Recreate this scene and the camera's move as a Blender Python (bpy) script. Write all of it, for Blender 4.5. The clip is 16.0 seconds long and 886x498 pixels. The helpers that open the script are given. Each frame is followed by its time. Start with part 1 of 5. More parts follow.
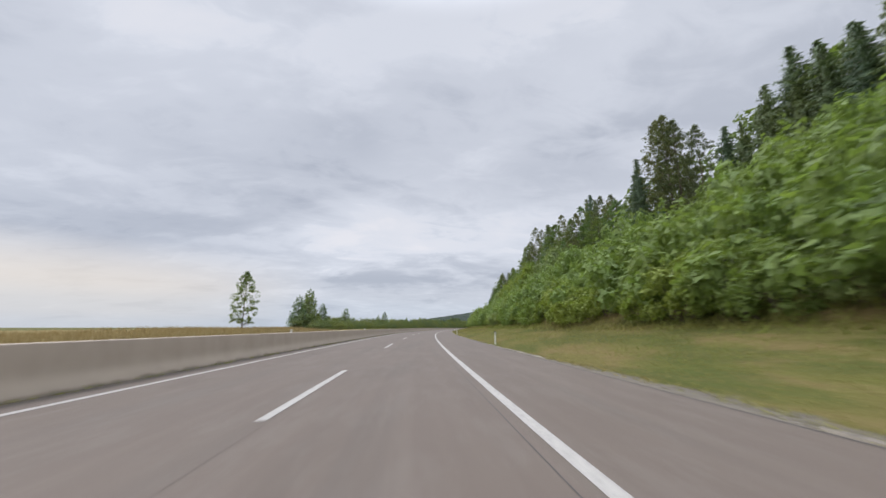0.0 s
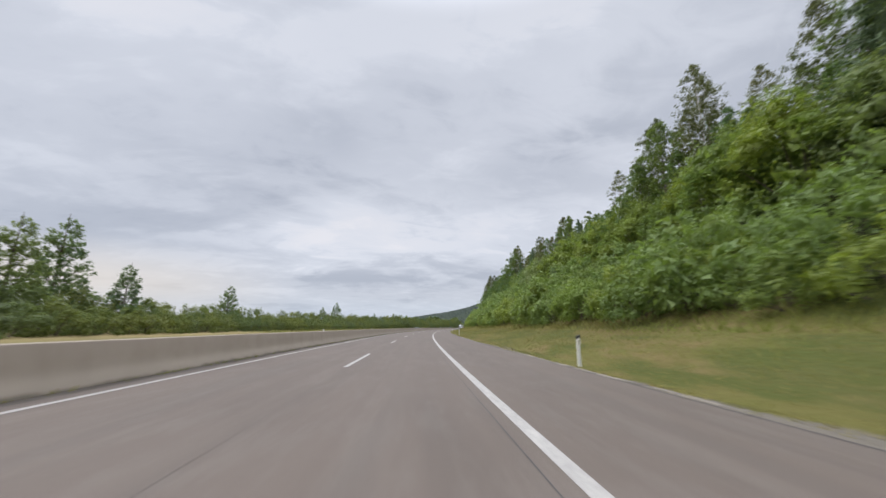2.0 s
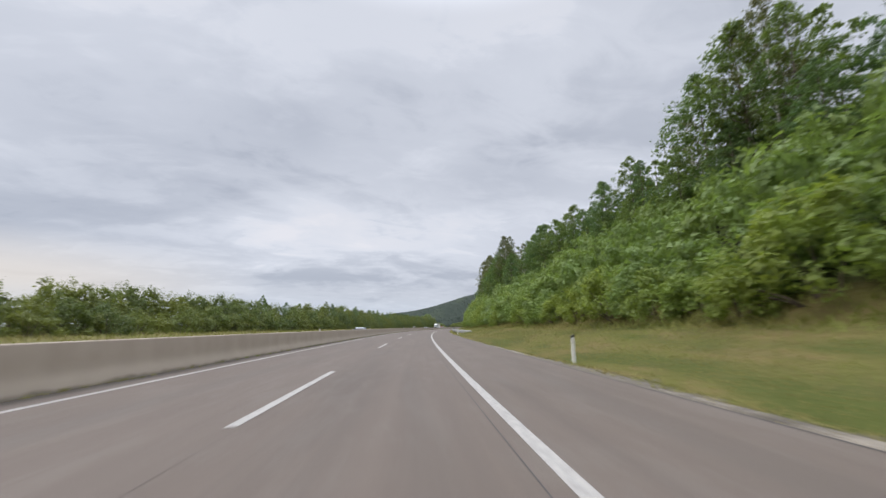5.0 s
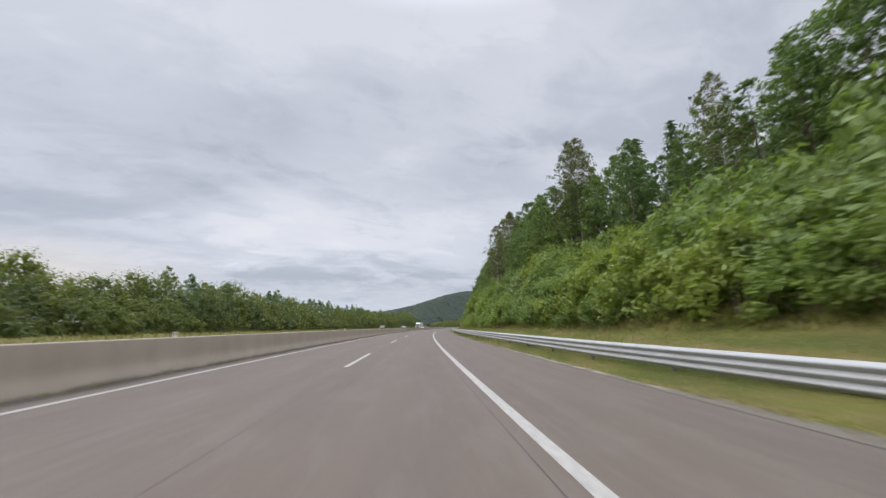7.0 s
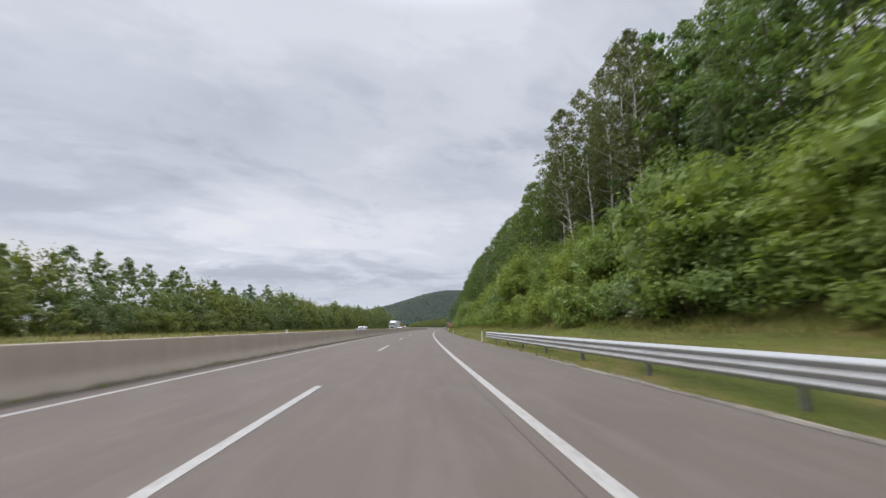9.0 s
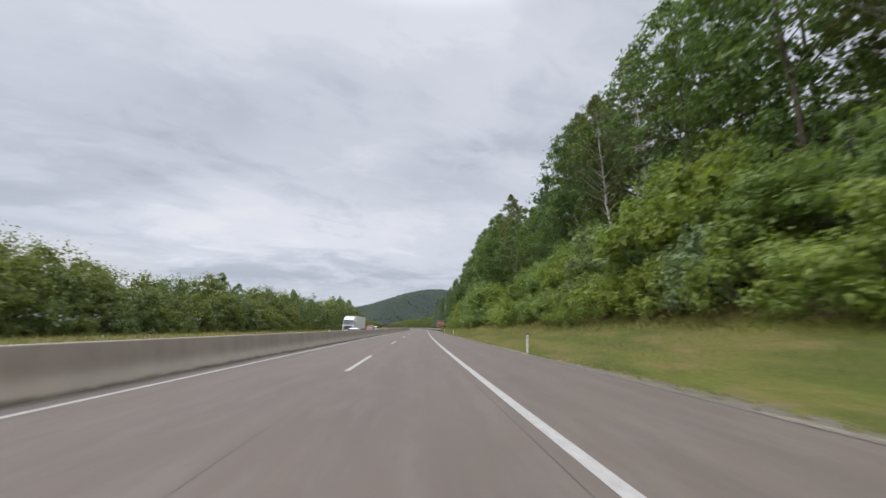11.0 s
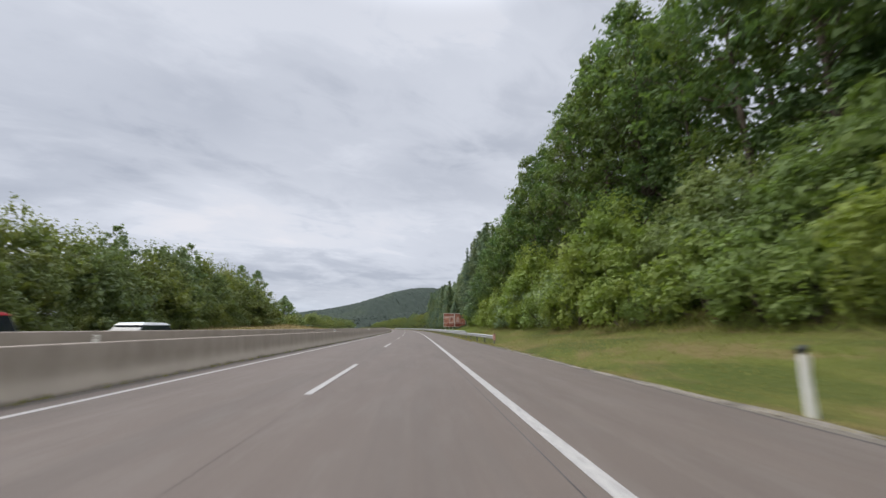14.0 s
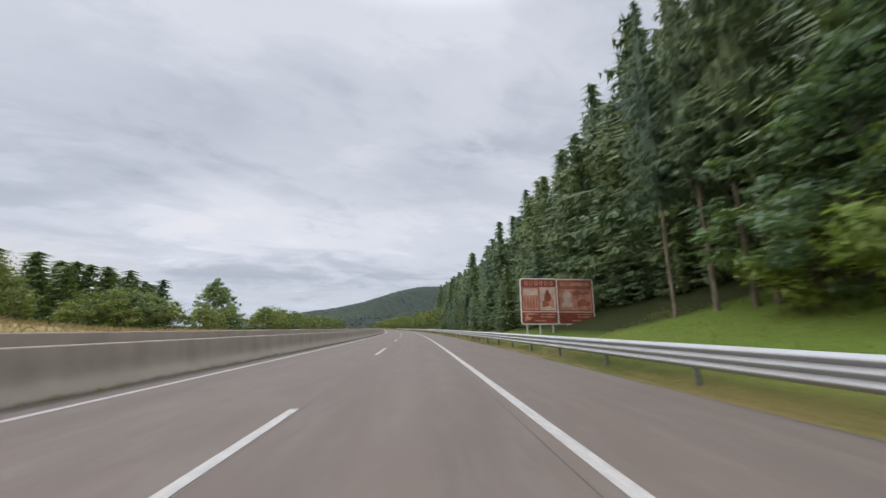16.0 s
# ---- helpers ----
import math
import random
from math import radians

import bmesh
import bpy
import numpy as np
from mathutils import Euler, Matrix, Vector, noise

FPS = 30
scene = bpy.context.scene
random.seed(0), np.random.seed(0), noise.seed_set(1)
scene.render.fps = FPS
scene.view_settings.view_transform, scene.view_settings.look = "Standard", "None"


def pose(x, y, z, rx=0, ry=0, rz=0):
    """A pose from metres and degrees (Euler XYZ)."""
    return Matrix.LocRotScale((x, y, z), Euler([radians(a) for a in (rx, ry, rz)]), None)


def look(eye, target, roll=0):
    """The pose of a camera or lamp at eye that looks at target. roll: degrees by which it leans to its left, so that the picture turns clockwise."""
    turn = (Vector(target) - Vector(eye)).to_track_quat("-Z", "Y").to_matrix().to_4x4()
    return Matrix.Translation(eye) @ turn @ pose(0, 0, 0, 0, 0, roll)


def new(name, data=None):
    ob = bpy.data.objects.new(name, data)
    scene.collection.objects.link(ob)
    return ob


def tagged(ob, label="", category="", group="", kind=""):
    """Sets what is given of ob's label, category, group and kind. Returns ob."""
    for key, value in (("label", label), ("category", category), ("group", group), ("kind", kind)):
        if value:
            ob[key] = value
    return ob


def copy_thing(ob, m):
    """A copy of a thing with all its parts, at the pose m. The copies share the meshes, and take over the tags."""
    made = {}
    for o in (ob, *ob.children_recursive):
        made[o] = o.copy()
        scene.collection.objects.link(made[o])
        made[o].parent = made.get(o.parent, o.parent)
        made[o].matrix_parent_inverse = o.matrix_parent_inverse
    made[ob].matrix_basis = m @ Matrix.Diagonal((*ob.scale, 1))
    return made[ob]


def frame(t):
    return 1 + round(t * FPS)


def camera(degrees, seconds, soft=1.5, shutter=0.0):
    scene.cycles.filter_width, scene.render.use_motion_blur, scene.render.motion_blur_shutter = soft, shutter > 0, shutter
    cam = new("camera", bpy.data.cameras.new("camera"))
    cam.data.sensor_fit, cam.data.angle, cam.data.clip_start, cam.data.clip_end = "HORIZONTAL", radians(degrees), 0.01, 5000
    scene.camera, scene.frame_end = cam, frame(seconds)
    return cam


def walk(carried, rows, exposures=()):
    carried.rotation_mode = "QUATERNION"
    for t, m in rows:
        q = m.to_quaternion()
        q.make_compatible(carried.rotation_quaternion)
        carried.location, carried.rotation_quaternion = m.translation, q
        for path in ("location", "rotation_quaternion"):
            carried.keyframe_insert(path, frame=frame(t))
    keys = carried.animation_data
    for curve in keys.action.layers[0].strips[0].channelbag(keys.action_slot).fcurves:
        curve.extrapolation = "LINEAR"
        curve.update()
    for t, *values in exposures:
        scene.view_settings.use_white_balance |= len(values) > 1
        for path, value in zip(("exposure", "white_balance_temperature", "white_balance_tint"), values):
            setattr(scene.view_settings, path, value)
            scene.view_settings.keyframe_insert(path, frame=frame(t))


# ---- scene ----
# Motorway in a wide cutting below a wooded slope. Places are given along the road:
# s metres ahead of the start, u metres to the right of the camera's line.

# ---- road line ----
KNOT_S = [-200, 0, 130, 230, 290, 345, 400, 455, 510, 600, 900]
KNOT_K = [0.95, 0.95, 0.92, 0.97, 0.93, 0.71, 0.36, 0.05, -0.39, -0.9, 0.0]
TAB_S = np.arange(-400.0, 1600.0, 1.0)
_k = np.interp(TAB_S, KNOT_S, KNOT_K) / 1000
_th = np.concatenate([[0], np.cumsum((_k[1:] + _k[:-1]) / 2)])
TAB_TH = _th - np.interp(0, TAB_S, _th)
_mid = (TAB_TH[1:] + TAB_TH[:-1]) / 2
_x = np.concatenate([[0], np.cumsum(np.sin(_mid))])
_y = np.concatenate([[0], np.cumsum(np.cos(_mid))])
TAB_X = _x - np.interp(0, TAB_S, _x)
TAB_Y = _y - np.interp(0, TAB_S, _y)
TAB_LEFT = np.maximum.accumulate(TAB_TH)
TAB_RIGHT = np.minimum.accumulate(TAB_TH)


def heading(s):
    return np.interp(s, TAB_S, TAB_TH)


def road(s, u):
    """World x, y of the place s along and u to the right; arrays or numbers."""
    s, u = np.asarray(s, float), np.asarray(u, float)
    sc = np.clip(s, -390, 1590)
    th = np.interp(sc, TAB_S, TAB_TH)
    x = np.interp(sc, TAB_S, TAB_X) + (s - sc) * np.sin(th)
    y = np.interp(sc, TAB_S, TAB_Y) + (s - sc) * np.cos(th)
    near = np.clip(u, -150, 150)
    x, y = x + near * np.cos(th), y - near * np.sin(th)
    far = np.where(u < -150, np.interp(sc, TAB_S, TAB_LEFT), np.where(u > 150, np.interp(sc, TAB_S, TAB_RIGHT), th))
    return x + (u - near) * np.cos(far), y - (u - near) * np.sin(far)


def at(s, u, z=0.0, turn=0.0):
    """Pose at a place, its y axis along the road."""
    x, y = road(s, u)
    return pose(float(x), float(y), z, 0, 0, -math.degrees(heading(s)) + turn)


# ---- camera ----
cam = camera(101.55, 16.0, 1.45, 0.18)
KEY_T = [0, 4, 7, 9, 12.5, 16]
ROWS = []
for i in range(33):
    t = i / 2
    s = 32.7 * t - 0.05 * t * t + float(np.interp(t, KEY_T, [0.0, -0.3, 0.7, 0.7, 0.2, -1.25]))
    s += float(np.interp(t, [7, 8, 9, 12.5, 14, 16], [0, -0.1, 0, 0, 0.28, 0]))
    off = float(np.interp(t, KEY_T, [-0.01, 0.21, 0.09, -0.04, -0.10, -0.14]))
    off += float(np.interp(t, [1, 2, 4, 6.5, 7.5, 8.5, 11.5, 12.5, 13.5, 15, 15.5, 16], [0, 0.03, 0.07, 0, 0.03, 0, -0.05, 0, 0.08, 0.09, 0.05, 0]))
    yaw = -4.36 + float(np.interp(t, KEY_T, [0.12, -0.34, -0.16, -0.09, -0.11, 0.59]))
    pitch = 12.23 + float(np.interp(t, KEY_T, [0.01, -0.05, -0.08, -0.04, 0.07, 0.09]))
    roll = 0.24 + float(np.interp(t, KEY_T, [0.18, 0.0, -0.03, 0.04, 0.05, -0.22]))
    x, y = road(s, off)
    ROWS.append((t, pose(float(x), float(y), 1.28, 90 + pitch, 0, yaw - math.degrees(heading(s))) @ pose(0, 0, 0, 0, 0, roll)))
walk(cam, ROWS)

# ---- sky and sun ----
SUN_EL, SUN_AZ = 46.0, -80.0
world = bpy.data.worlds.new("overcast_sky")
scene.world = world
world.use_nodes = True


class Nodes:
    """Short hand for a node tree."""

    def __init__(self, tree):
        self.tree = tree
        tree.nodes.clear()

    def add(self, kind, ins=None, **props):
        n = self.tree.nodes.new(kind)
        for k, v in props.items():
            setattr(n, k, v)
        for k, v in (ins or {}).items():
            if isinstance(v, bpy.types.NodeSocket):
                self.tree.links.new(v, n.inputs[k])
            else:
                n.inputs[k].default_value = v
        return n

    def math(self, op, a, b=0.0, c=0.0, clamp=False):
        n = self.add("ShaderNodeMath", {0: a, 1: b, 2: c}, operation=op)
        n.use_clamp = clamp
        return n.outputs[0]

    def ramp(self, fac, stops, ease="EASE"):
        n = self.add("ShaderNodeValToRGB", {0: fac})
        n.color_ramp.interpolation = ease
        while len(n.color_ramp.elements) < len(stops):
            n.color_ramp.elements.new(0.5)
        for e, (p, c) in zip(n.color_ramp.elements, stops):
            e.position = p
            e.color = (c, c, c, 1) if isinstance(c, (int, float)) else (*c, 1)
        return n.outputs[0]

    def mix(self, fac, a, b, mode="MIX"):
        n = self.add("ShaderNodeMix", data_type="RGBA", blend_type=mode)
        for sock, v in ((n.inputs[0], fac), (n.inputs[6], a), (n.inputs[7], b)):
            if isinstance(v, bpy.types.NodeSocket):
                self.tree.links.new(v, sock)
            else:
                sock.default_value = v if isinstance(v, (int, float)) else (*v[:3], 1)
        return n.outputs[2]

    def noise(self, vec, scale, detail=4.0, rough=0.55, distort=0.0):
        n = self.add("ShaderNodeTexNoise", {"Scale": scale, "Detail": detail, "Roughness": rough, "Distortion": distort})
        if vec is not None:
            self.tree.links.new(vec, n.inputs["Vector"])
        return n.outputs[0]

    def scaled(self, vec, sx, sy, sz, loc=(0, 0, 0)):
        n = self.add("ShaderNodeMapping", {"Vector": vec, "Location": loc, "Scale": (sx, sy, sz)})
        return n.outputs[0]


def build_sky():
    w = Nodes(world.node_tree)
    d = w.add("ShaderNodeTexCoord").outputs["Generated"]
    sep = w.add("ShaderNodeSeparateXYZ", {0: d})
    dx, dy, dz = sep.outputs
    up = w.math("MAXIMUM", dz, 0.0)
    # layer of cloud at one height, seen in perspective
    den = w.math("ADD", up, 0.20)
    px, py = w.math("DIVIDE", dx, den), w.math("DIVIDE", dy, den)
    flat = w.add("ShaderNodeCombineXYZ", {0: px, 1: py, 2: 0.0}).outputs[0]
    big = w.noise(w.scaled(flat, 0.75, 1.0, 1, (2.3, 0.7, 0)), 1.0, 5, 0.5, 0.6)
    mid = w.noise(w.scaled(flat, 1.9, 2.7, 1, (5.1, 3.3, 0)), 1.0, 6, 0.55, 0.5)
    wisp = w.noise(w.scaled(flat, 4.2, 6.6, 1, (1.7, 8.2, 0)), 1.0, 6, 0.6, 0.8)
    body = w.math("ADD", w.math("MULTIPLY", big, 0.50), w.math("ADD", w.math("MULTIPLY", mid, 0.32), w.math("MULTIPLY", wisp, 0.18)))
    cover = w.ramp(body, [(0.38, 0.20), (0.50, 0.64), (0.60, 0.95)])
    # named masses of cloud: bearing, height, half widths (degrees), weight
    az = w.math("MULTIPLY", w.math("ARCTAN2", dx, dy), 180 / math.pi)
    el = w.math("MULTIPLY", w.math("ARCSINE", up), 180 / math.pi)
    wob = w.math("MULTIPLY", w.math("SUBTRACT", mid, 0.5), 20.0)
    wob2 = w.math("MULTIPLY", w.math("SUBTRACT", mid, 0.5), 11.0)
    az, el = w.math("ADD", az, wob), w.math("ADD", el, wob2)
    shade = cover
    for a0, e0, wa, we, weight in ((-1, 14.5, 22, 6.5, 0.55), (-26, 19, 11, 5, -0.45), (-13, 28, 9, 4.5, -0.35), (22, 22, 14, 4.5, -0.30), (-2, 6.5, 30, 2.6, -0.22), (-34, 12, 16, 4.0, -0.48), (40, 34, 22, 12, 0.25), (-38, 38, 16, 10, 0.22)):
        q = w.math("ADD", w.math("POWER", w.math("DIVIDE", w.math("SUBTRACT", az, a0), wa), 2.0), w.math("POWER", w.math("DIVIDE", w.math("SUBTRACT", el, e0), we), 2.0))
        shade = w.math("MULTIPLY_ADD", w.math("EXPONENT", w.math("MULTIPLY", q, -1.0)), weight, shade)
    shade = w.math("MINIMUM", w.math("MAXIMUM", shade, 0.0), 1.35)
    cloud = w.mix(shade, (0.415, 0.45, 0.535), (0.70, 0.732, 0.815))
    cloud = w.mix(w.math("MULTIPLY", w.math("SUBTRACT", shade, 0.92, clamp=True), 1.4), cloud, (0.855, 0.84, 0.88))
    # brighter towards the zenith, as an overcast sky is
    lift = w.math("ADD", w.math("MULTIPLY", 1.9, w.ramp(up, [(0.0, 0.56), (0.10, 0.56), (0.35, 0.53), (0.6, 0.535)], "LINEAR")), w.math("MULTIPLY", w.ramp(up, [(0.70, 0.0), (1.0, 1.0)]), 6.5))
    cloud = w.mix(1.0, cloud, w.add("ShaderNodeCombineXYZ", {0: lift, 1: lift, 2: lift}).outputs[0], "MULTIPLY")
    # clearer, warm strip low in the west, blue haze low ahead
    west = w.math("ADD", w.math("MULTIPLY", dx, -0.86), w.math("MULTIPLY", dy, 0.5), clamp=True)
    low = w.ramp(up, [(0.0, 0.7), (0.09, 0.9), (0.19, 0.0)])
    glow = w.math("MULTIPLY", low, w.ramp(west, [(0.66, 0.0), (0.95, 1.0)]))
    cloud = w.mix(w.math("MULTIPLY", glow, 0.7), cloud, (0.86, 0.77, 0.68))
    haze = w.ramp(up, [(0.0, 1.0), (0.035, 0.55), (0.09, 0.0)])
    cloud = w.mix(w.math("MULTIPLY", haze, 0.5), cloud, (0.44, 0.55, 0.70))
    sky = w.add("ShaderNodeTexSky", sky_type="NISHITA", sun_disc=False, sun_elevation=radians(SUN_EL), sun_rotation=radians(SUN_AZ))
    back_sky = w.add("ShaderNodeBackground", {0: sky.outputs[0], 1: 0.10})
    back_cloud = w.add("ShaderNodeBackground", {0: cloud, 1: 1.0})
    both = w.add("ShaderNodeMixShader", {0: 0.94, 1: back_sky.outputs[0], 2: back_cloud.outputs[0]})
    w.add("ShaderNodeOutputWorld", {0: both.outputs[0]})


build_sky()
sun = new("sun", bpy.data.lights.new("sun", "SUN"))
sun.data.energy, sun.data.angle, sun.data.color = 1.5, radians(35), (1.0, 0.96, 0.9)
_az, _el = radians(SUN_AZ), radians(SUN_EL)
sun.matrix_basis = look((math.sin(_az) * math.cos(_el) * 100, math.cos(_az) * math.cos(_el) * 100, math.sin(_el) * 100), (0, 0, 0))
scene.view_settings.exposure = 0.0


# ---- materials ----
def material(name, build):
    m = bpy.data.materials.new(name)
    m.use_nodes = True
    w = Nodes(m.node_tree)
    shader = build(w)
    w.add("ShaderNodeOutputMaterial", {0: shader})
    return m


def plain(name, color, rough=0.6, metal=0.0, spread=0.12, size=6.0, bump=0.0, spec=0.5):
    """Painted or cast surface with a slight mottling at two scales."""

    def build(w):
        v = w.add("ShaderNodeTexCoord").outputs["Object"]
        n = w.math("ADD", w.math("MULTIPLY", w.noise(v, size), 0.6), w.math("MULTIPLY", w.noise(v, size * 9), 0.4))
        dark, light = [c * (1 - spread) for c in color], [min(1, c * (1 + spread)) for c in color]
        ins = {"Base Color": w.mix(w.ramp(n, [(0.35, 0.0), (0.65, 1.0)]), dark, light), "Roughness": rough, "Metallic": metal, "Specular IOR Level": spec}
        if bump:
            ins["Normal"] = w.add("ShaderNodeBump", {"Strength": bump, "Distance": 0.02, "Height": w.noise(v, size * 12)}).outputs[0]
        return w.add("ShaderNodeBsdfPrincipled", ins).outputs[0]

    return material(name, build)


def foliage(name, dark, light, warm, glow=0.3):
    """Leaves: each leaf has its own shade, larger patches lean warm or cool, plants differ; light passes through."""

    def build(w):
        geo = w.add("ShaderNodeNewGeometry")
        rnd, place = geo.outputs["Random Per Island"], geo.outputs["Position"]
        per = w.add("ShaderNodeObjectInfo").outputs["Random"]
        sprig = w.ramp(w.noise(place, 1.3, 3, 0.6), [(0.34, 0.0), (0.66, 1.0)])
        plant = w.ramp(w.noise(place, 0.19, 2), [(0.40, 0.0), (0.60, 1.0)])
        speck = w.ramp(w.noise(place, 11.0, 3, 0.75), [(0.36, 0.0), (0.64, 1.0)])
        tone = w.math("ADD", w.math("MULTIPLY", rnd, 0.40), w.math("ADD", w.math("MULTIPLY", sprig, 0.28), w.math("MULTIPLY", speck, 0.32)), clamp=True)
        relief = w.add("ShaderNodeBump", {"Strength": 0.8, "Distance": 0.07, "Height": w.noise(place, 9.0, 3, 0.7)}).outputs[0]
        col = w.mix(tone, dark, light)
        col = w.mix(w.math("MULTIPLY", plant, 0.65), col, w.mix(tone, [k * 0.5 for k in warm], warm))
        cool = w.mix(tone, [dark[0] * 1.0, dark[1] * 1.05, dark[2] * 1.5], [light[0] * 0.78, light[1] * 0.85, light[2] * 1.25])
        col = w.mix(w.math("MULTIPLY", w.ramp(per, [(0.35, 0.0), (0.8, 1.0)]), 0.6), col, cool)
        gold = w.ramp(w.math("FRACT", w.math("MULTIPLY", per, 7.3)), [(0.55, 0.0), (0.9, 1.0)])
        col = w.mix(w.math("MULTIPLY", gold, 0.45), col, w.mix(tone, [k * 0.55 for k in warm], [k * 1.05 for k in warm]))
        p = w.add("ShaderNodeBsdfPrincipled", {"Base Color": col, "Roughness": 0.55, "Specular IOR Level": 0.3, "Normal": relief})
        t = w.add("ShaderNodeBsdfTranslucent", {0: w.mix(1.0, col, (1.15, 1.2, 0.6), "MULTIPLY")})
        return w.add("ShaderNodeMixShader", {0: glow, 1: p.outputs[0], 2: t.outputs[0]}).outputs[0]

    return material(name, build)


def uv_metres(w):
    return w.add("ShaderNodeUVMap", uv_map="su").outputs[0]


def build_asphalt(w):
    v = uv_metres(w)  # x = s, y = u
    obj = w.add("ShaderNodeTexCoord").outputs["Object"]
    u = w.add("ShaderNodeSeparateXYZ", {0: v}).outputs[1]
    base = w.mix(w.noise(obj, 0.25, 3), (0.117, 0.091, 0.073), (0.141, 0.110, 0.088))
    streak = w.noise(w.scaled(v, 0.02, 2.2, 1), 1.0, 5, 0.6)
    base = w.mix(w.math("MULTIPLY", w.ramp(streak, [(0.4, 0.0), (0.75, 1.0)]), 0.30), base, (0.177, 0.140, 0.113))
    blot = w.noise(w.scaled(v, 0.12, 0.5, 1), 1.0, 3)
    base = w.mix(w.math("MULTIPLY", w.ramp(blot, [(0.52, 0.0), (0.75, 1.0)]), 0.35), base, (0.086, 0.068, 0.055))
    # two wheel tracks a lane, polished a little paler
    wave = w.math("SINE", w.math("MULTIPLY", w.math("ADD", u, 0.85), 3.35))
    base = w.mix(w.math("MULTIPLY", w.ramp(wave, [(0.1, 0.0), (1.0, 1.0)]), 0.10), base, (0.177, 0.146, 0.121))
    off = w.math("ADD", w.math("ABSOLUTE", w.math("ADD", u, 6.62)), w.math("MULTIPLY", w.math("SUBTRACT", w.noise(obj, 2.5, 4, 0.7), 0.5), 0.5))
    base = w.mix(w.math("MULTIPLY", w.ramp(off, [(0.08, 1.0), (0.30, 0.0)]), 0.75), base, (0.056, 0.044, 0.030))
    mottle = w.noise(w.scaled(v, 0.45, 1.5, 1), 1.0, 5, 0.7)
    base = w.mix(w.math("MULTIPLY", w.ramp(mottle, [(0.46, 0.0), (0.64, 1.0)]), 0.25), base, (0.191, 0.164, 0.140))
    damp = w.noise(w.scaled(v, 0.05, 0.9, 1), 1.0, 4, 0.6)
    base = w.mix(w.math("MULTIPLY", w.ramp(damp, [(0.50, 0.0), (0.66, 1.0)]), 0.28), base, (0.086, 0.073, 0.061))
    grain = w.noise(obj, 38, 3, 0.7)
    base = w.mix(w.math("MULTIPLY", grain, 0.30), base, (0.065, 0.053, 0.043))
    nrm = w.add("ShaderNodeBump", {"Strength": 0.35, "Distance": 0.01, "Height": w.noise(obj, 70, 2)}).outputs[0]
    return w.add("ShaderNodeBsdfPrincipled", {"Base Color": base, "Roughness": 0.72, "Normal": nrm, "Specular IOR Level": 0.4}).outputs[0]


def build_paint(w):
    v = w.add("ShaderNodeTexCoord").outputs["Object"]
    wear = w.ramp(w.noise(v, 9, 5, 0.7), [(0.36, 0.55), (0.60, 0.0)])
    dirt = w.noise(v, 1.2, 3)
    col = w.mix(dirt, (0.355, 0.332, 0.300), (0.465, 0.440, 0.405))
    col = w.mix(wear, col, (0.169, 0.162, 0.155))
    return w.add("ShaderNodeBsdfPrincipled", {"Base Color": col, "Roughness": 0.6}).outputs[0]


def build_concrete(pale, upper_tone):
    """Weathered precast concrete: streaked, stained upper face and paler foot; their unequal sky light is in the colour
    too.
    """

    def build(w):
        v = w.add("ShaderNodeTexCoord").outputs["Object"]
        per = w.add("ShaderNodeObjectInfo").outputs["Random"]
        place = w.add("ShaderNodeNewGeometry").outputs["Position"]
        z = w.add("ShaderNodeSeparateXYZ", {0: v}).outputs[2]
        col = w.mix(w.noise(place, 1.1, 4), [k * 0.86 for k in pale], [k * 1.1 for k in pale])
        col = w.mix(w.math("MULTIPLY", per, 0.12), col, [k * 1.15 for k in pale])
        run = w.noise(w.scaled(place, 1.6, 1.6, 0.7), 1.0, 5, 0.65)
        level = w.math("ADD", z, w.math("MULTIPLY", w.math("SUBTRACT", w.noise(place, 1.6, 4), 0.5), 0.25))
        # brown staining, plus the steep face's lesser sky light painted in by height
        stain_shade = w.math("MULTIPLY", w.ramp(level, [(0.12, 0.0), (0.62, 1.0)]), w.math("MULTIPLY_ADD", w.ramp(run, [(0.35, 0.0), (0.7, 1.0)]), 0.28, 0.55))
        col = w.mix(stain_shade, col, upper_tone)
        grime = w.math("MULTIPLY", w.ramp(level, [(0.0, 1.0), (0.10, 0.0)]), 0.6)
        col = w.mix(grime, col, (0.11, 0.10, 0.075))
        nrm = w.add("ShaderNodeBump", {"Strength": 0.3, "Distance": 0.01, "Height": w.noise(v, 45, 3)}).outputs[0]
        return w.add("ShaderNodeBsdfPrincipled", {"Base Color": col, "Roughness": 0.85, "Normal": nrm, "Specular IOR Level": 0.25}).outputs[0]

    return build


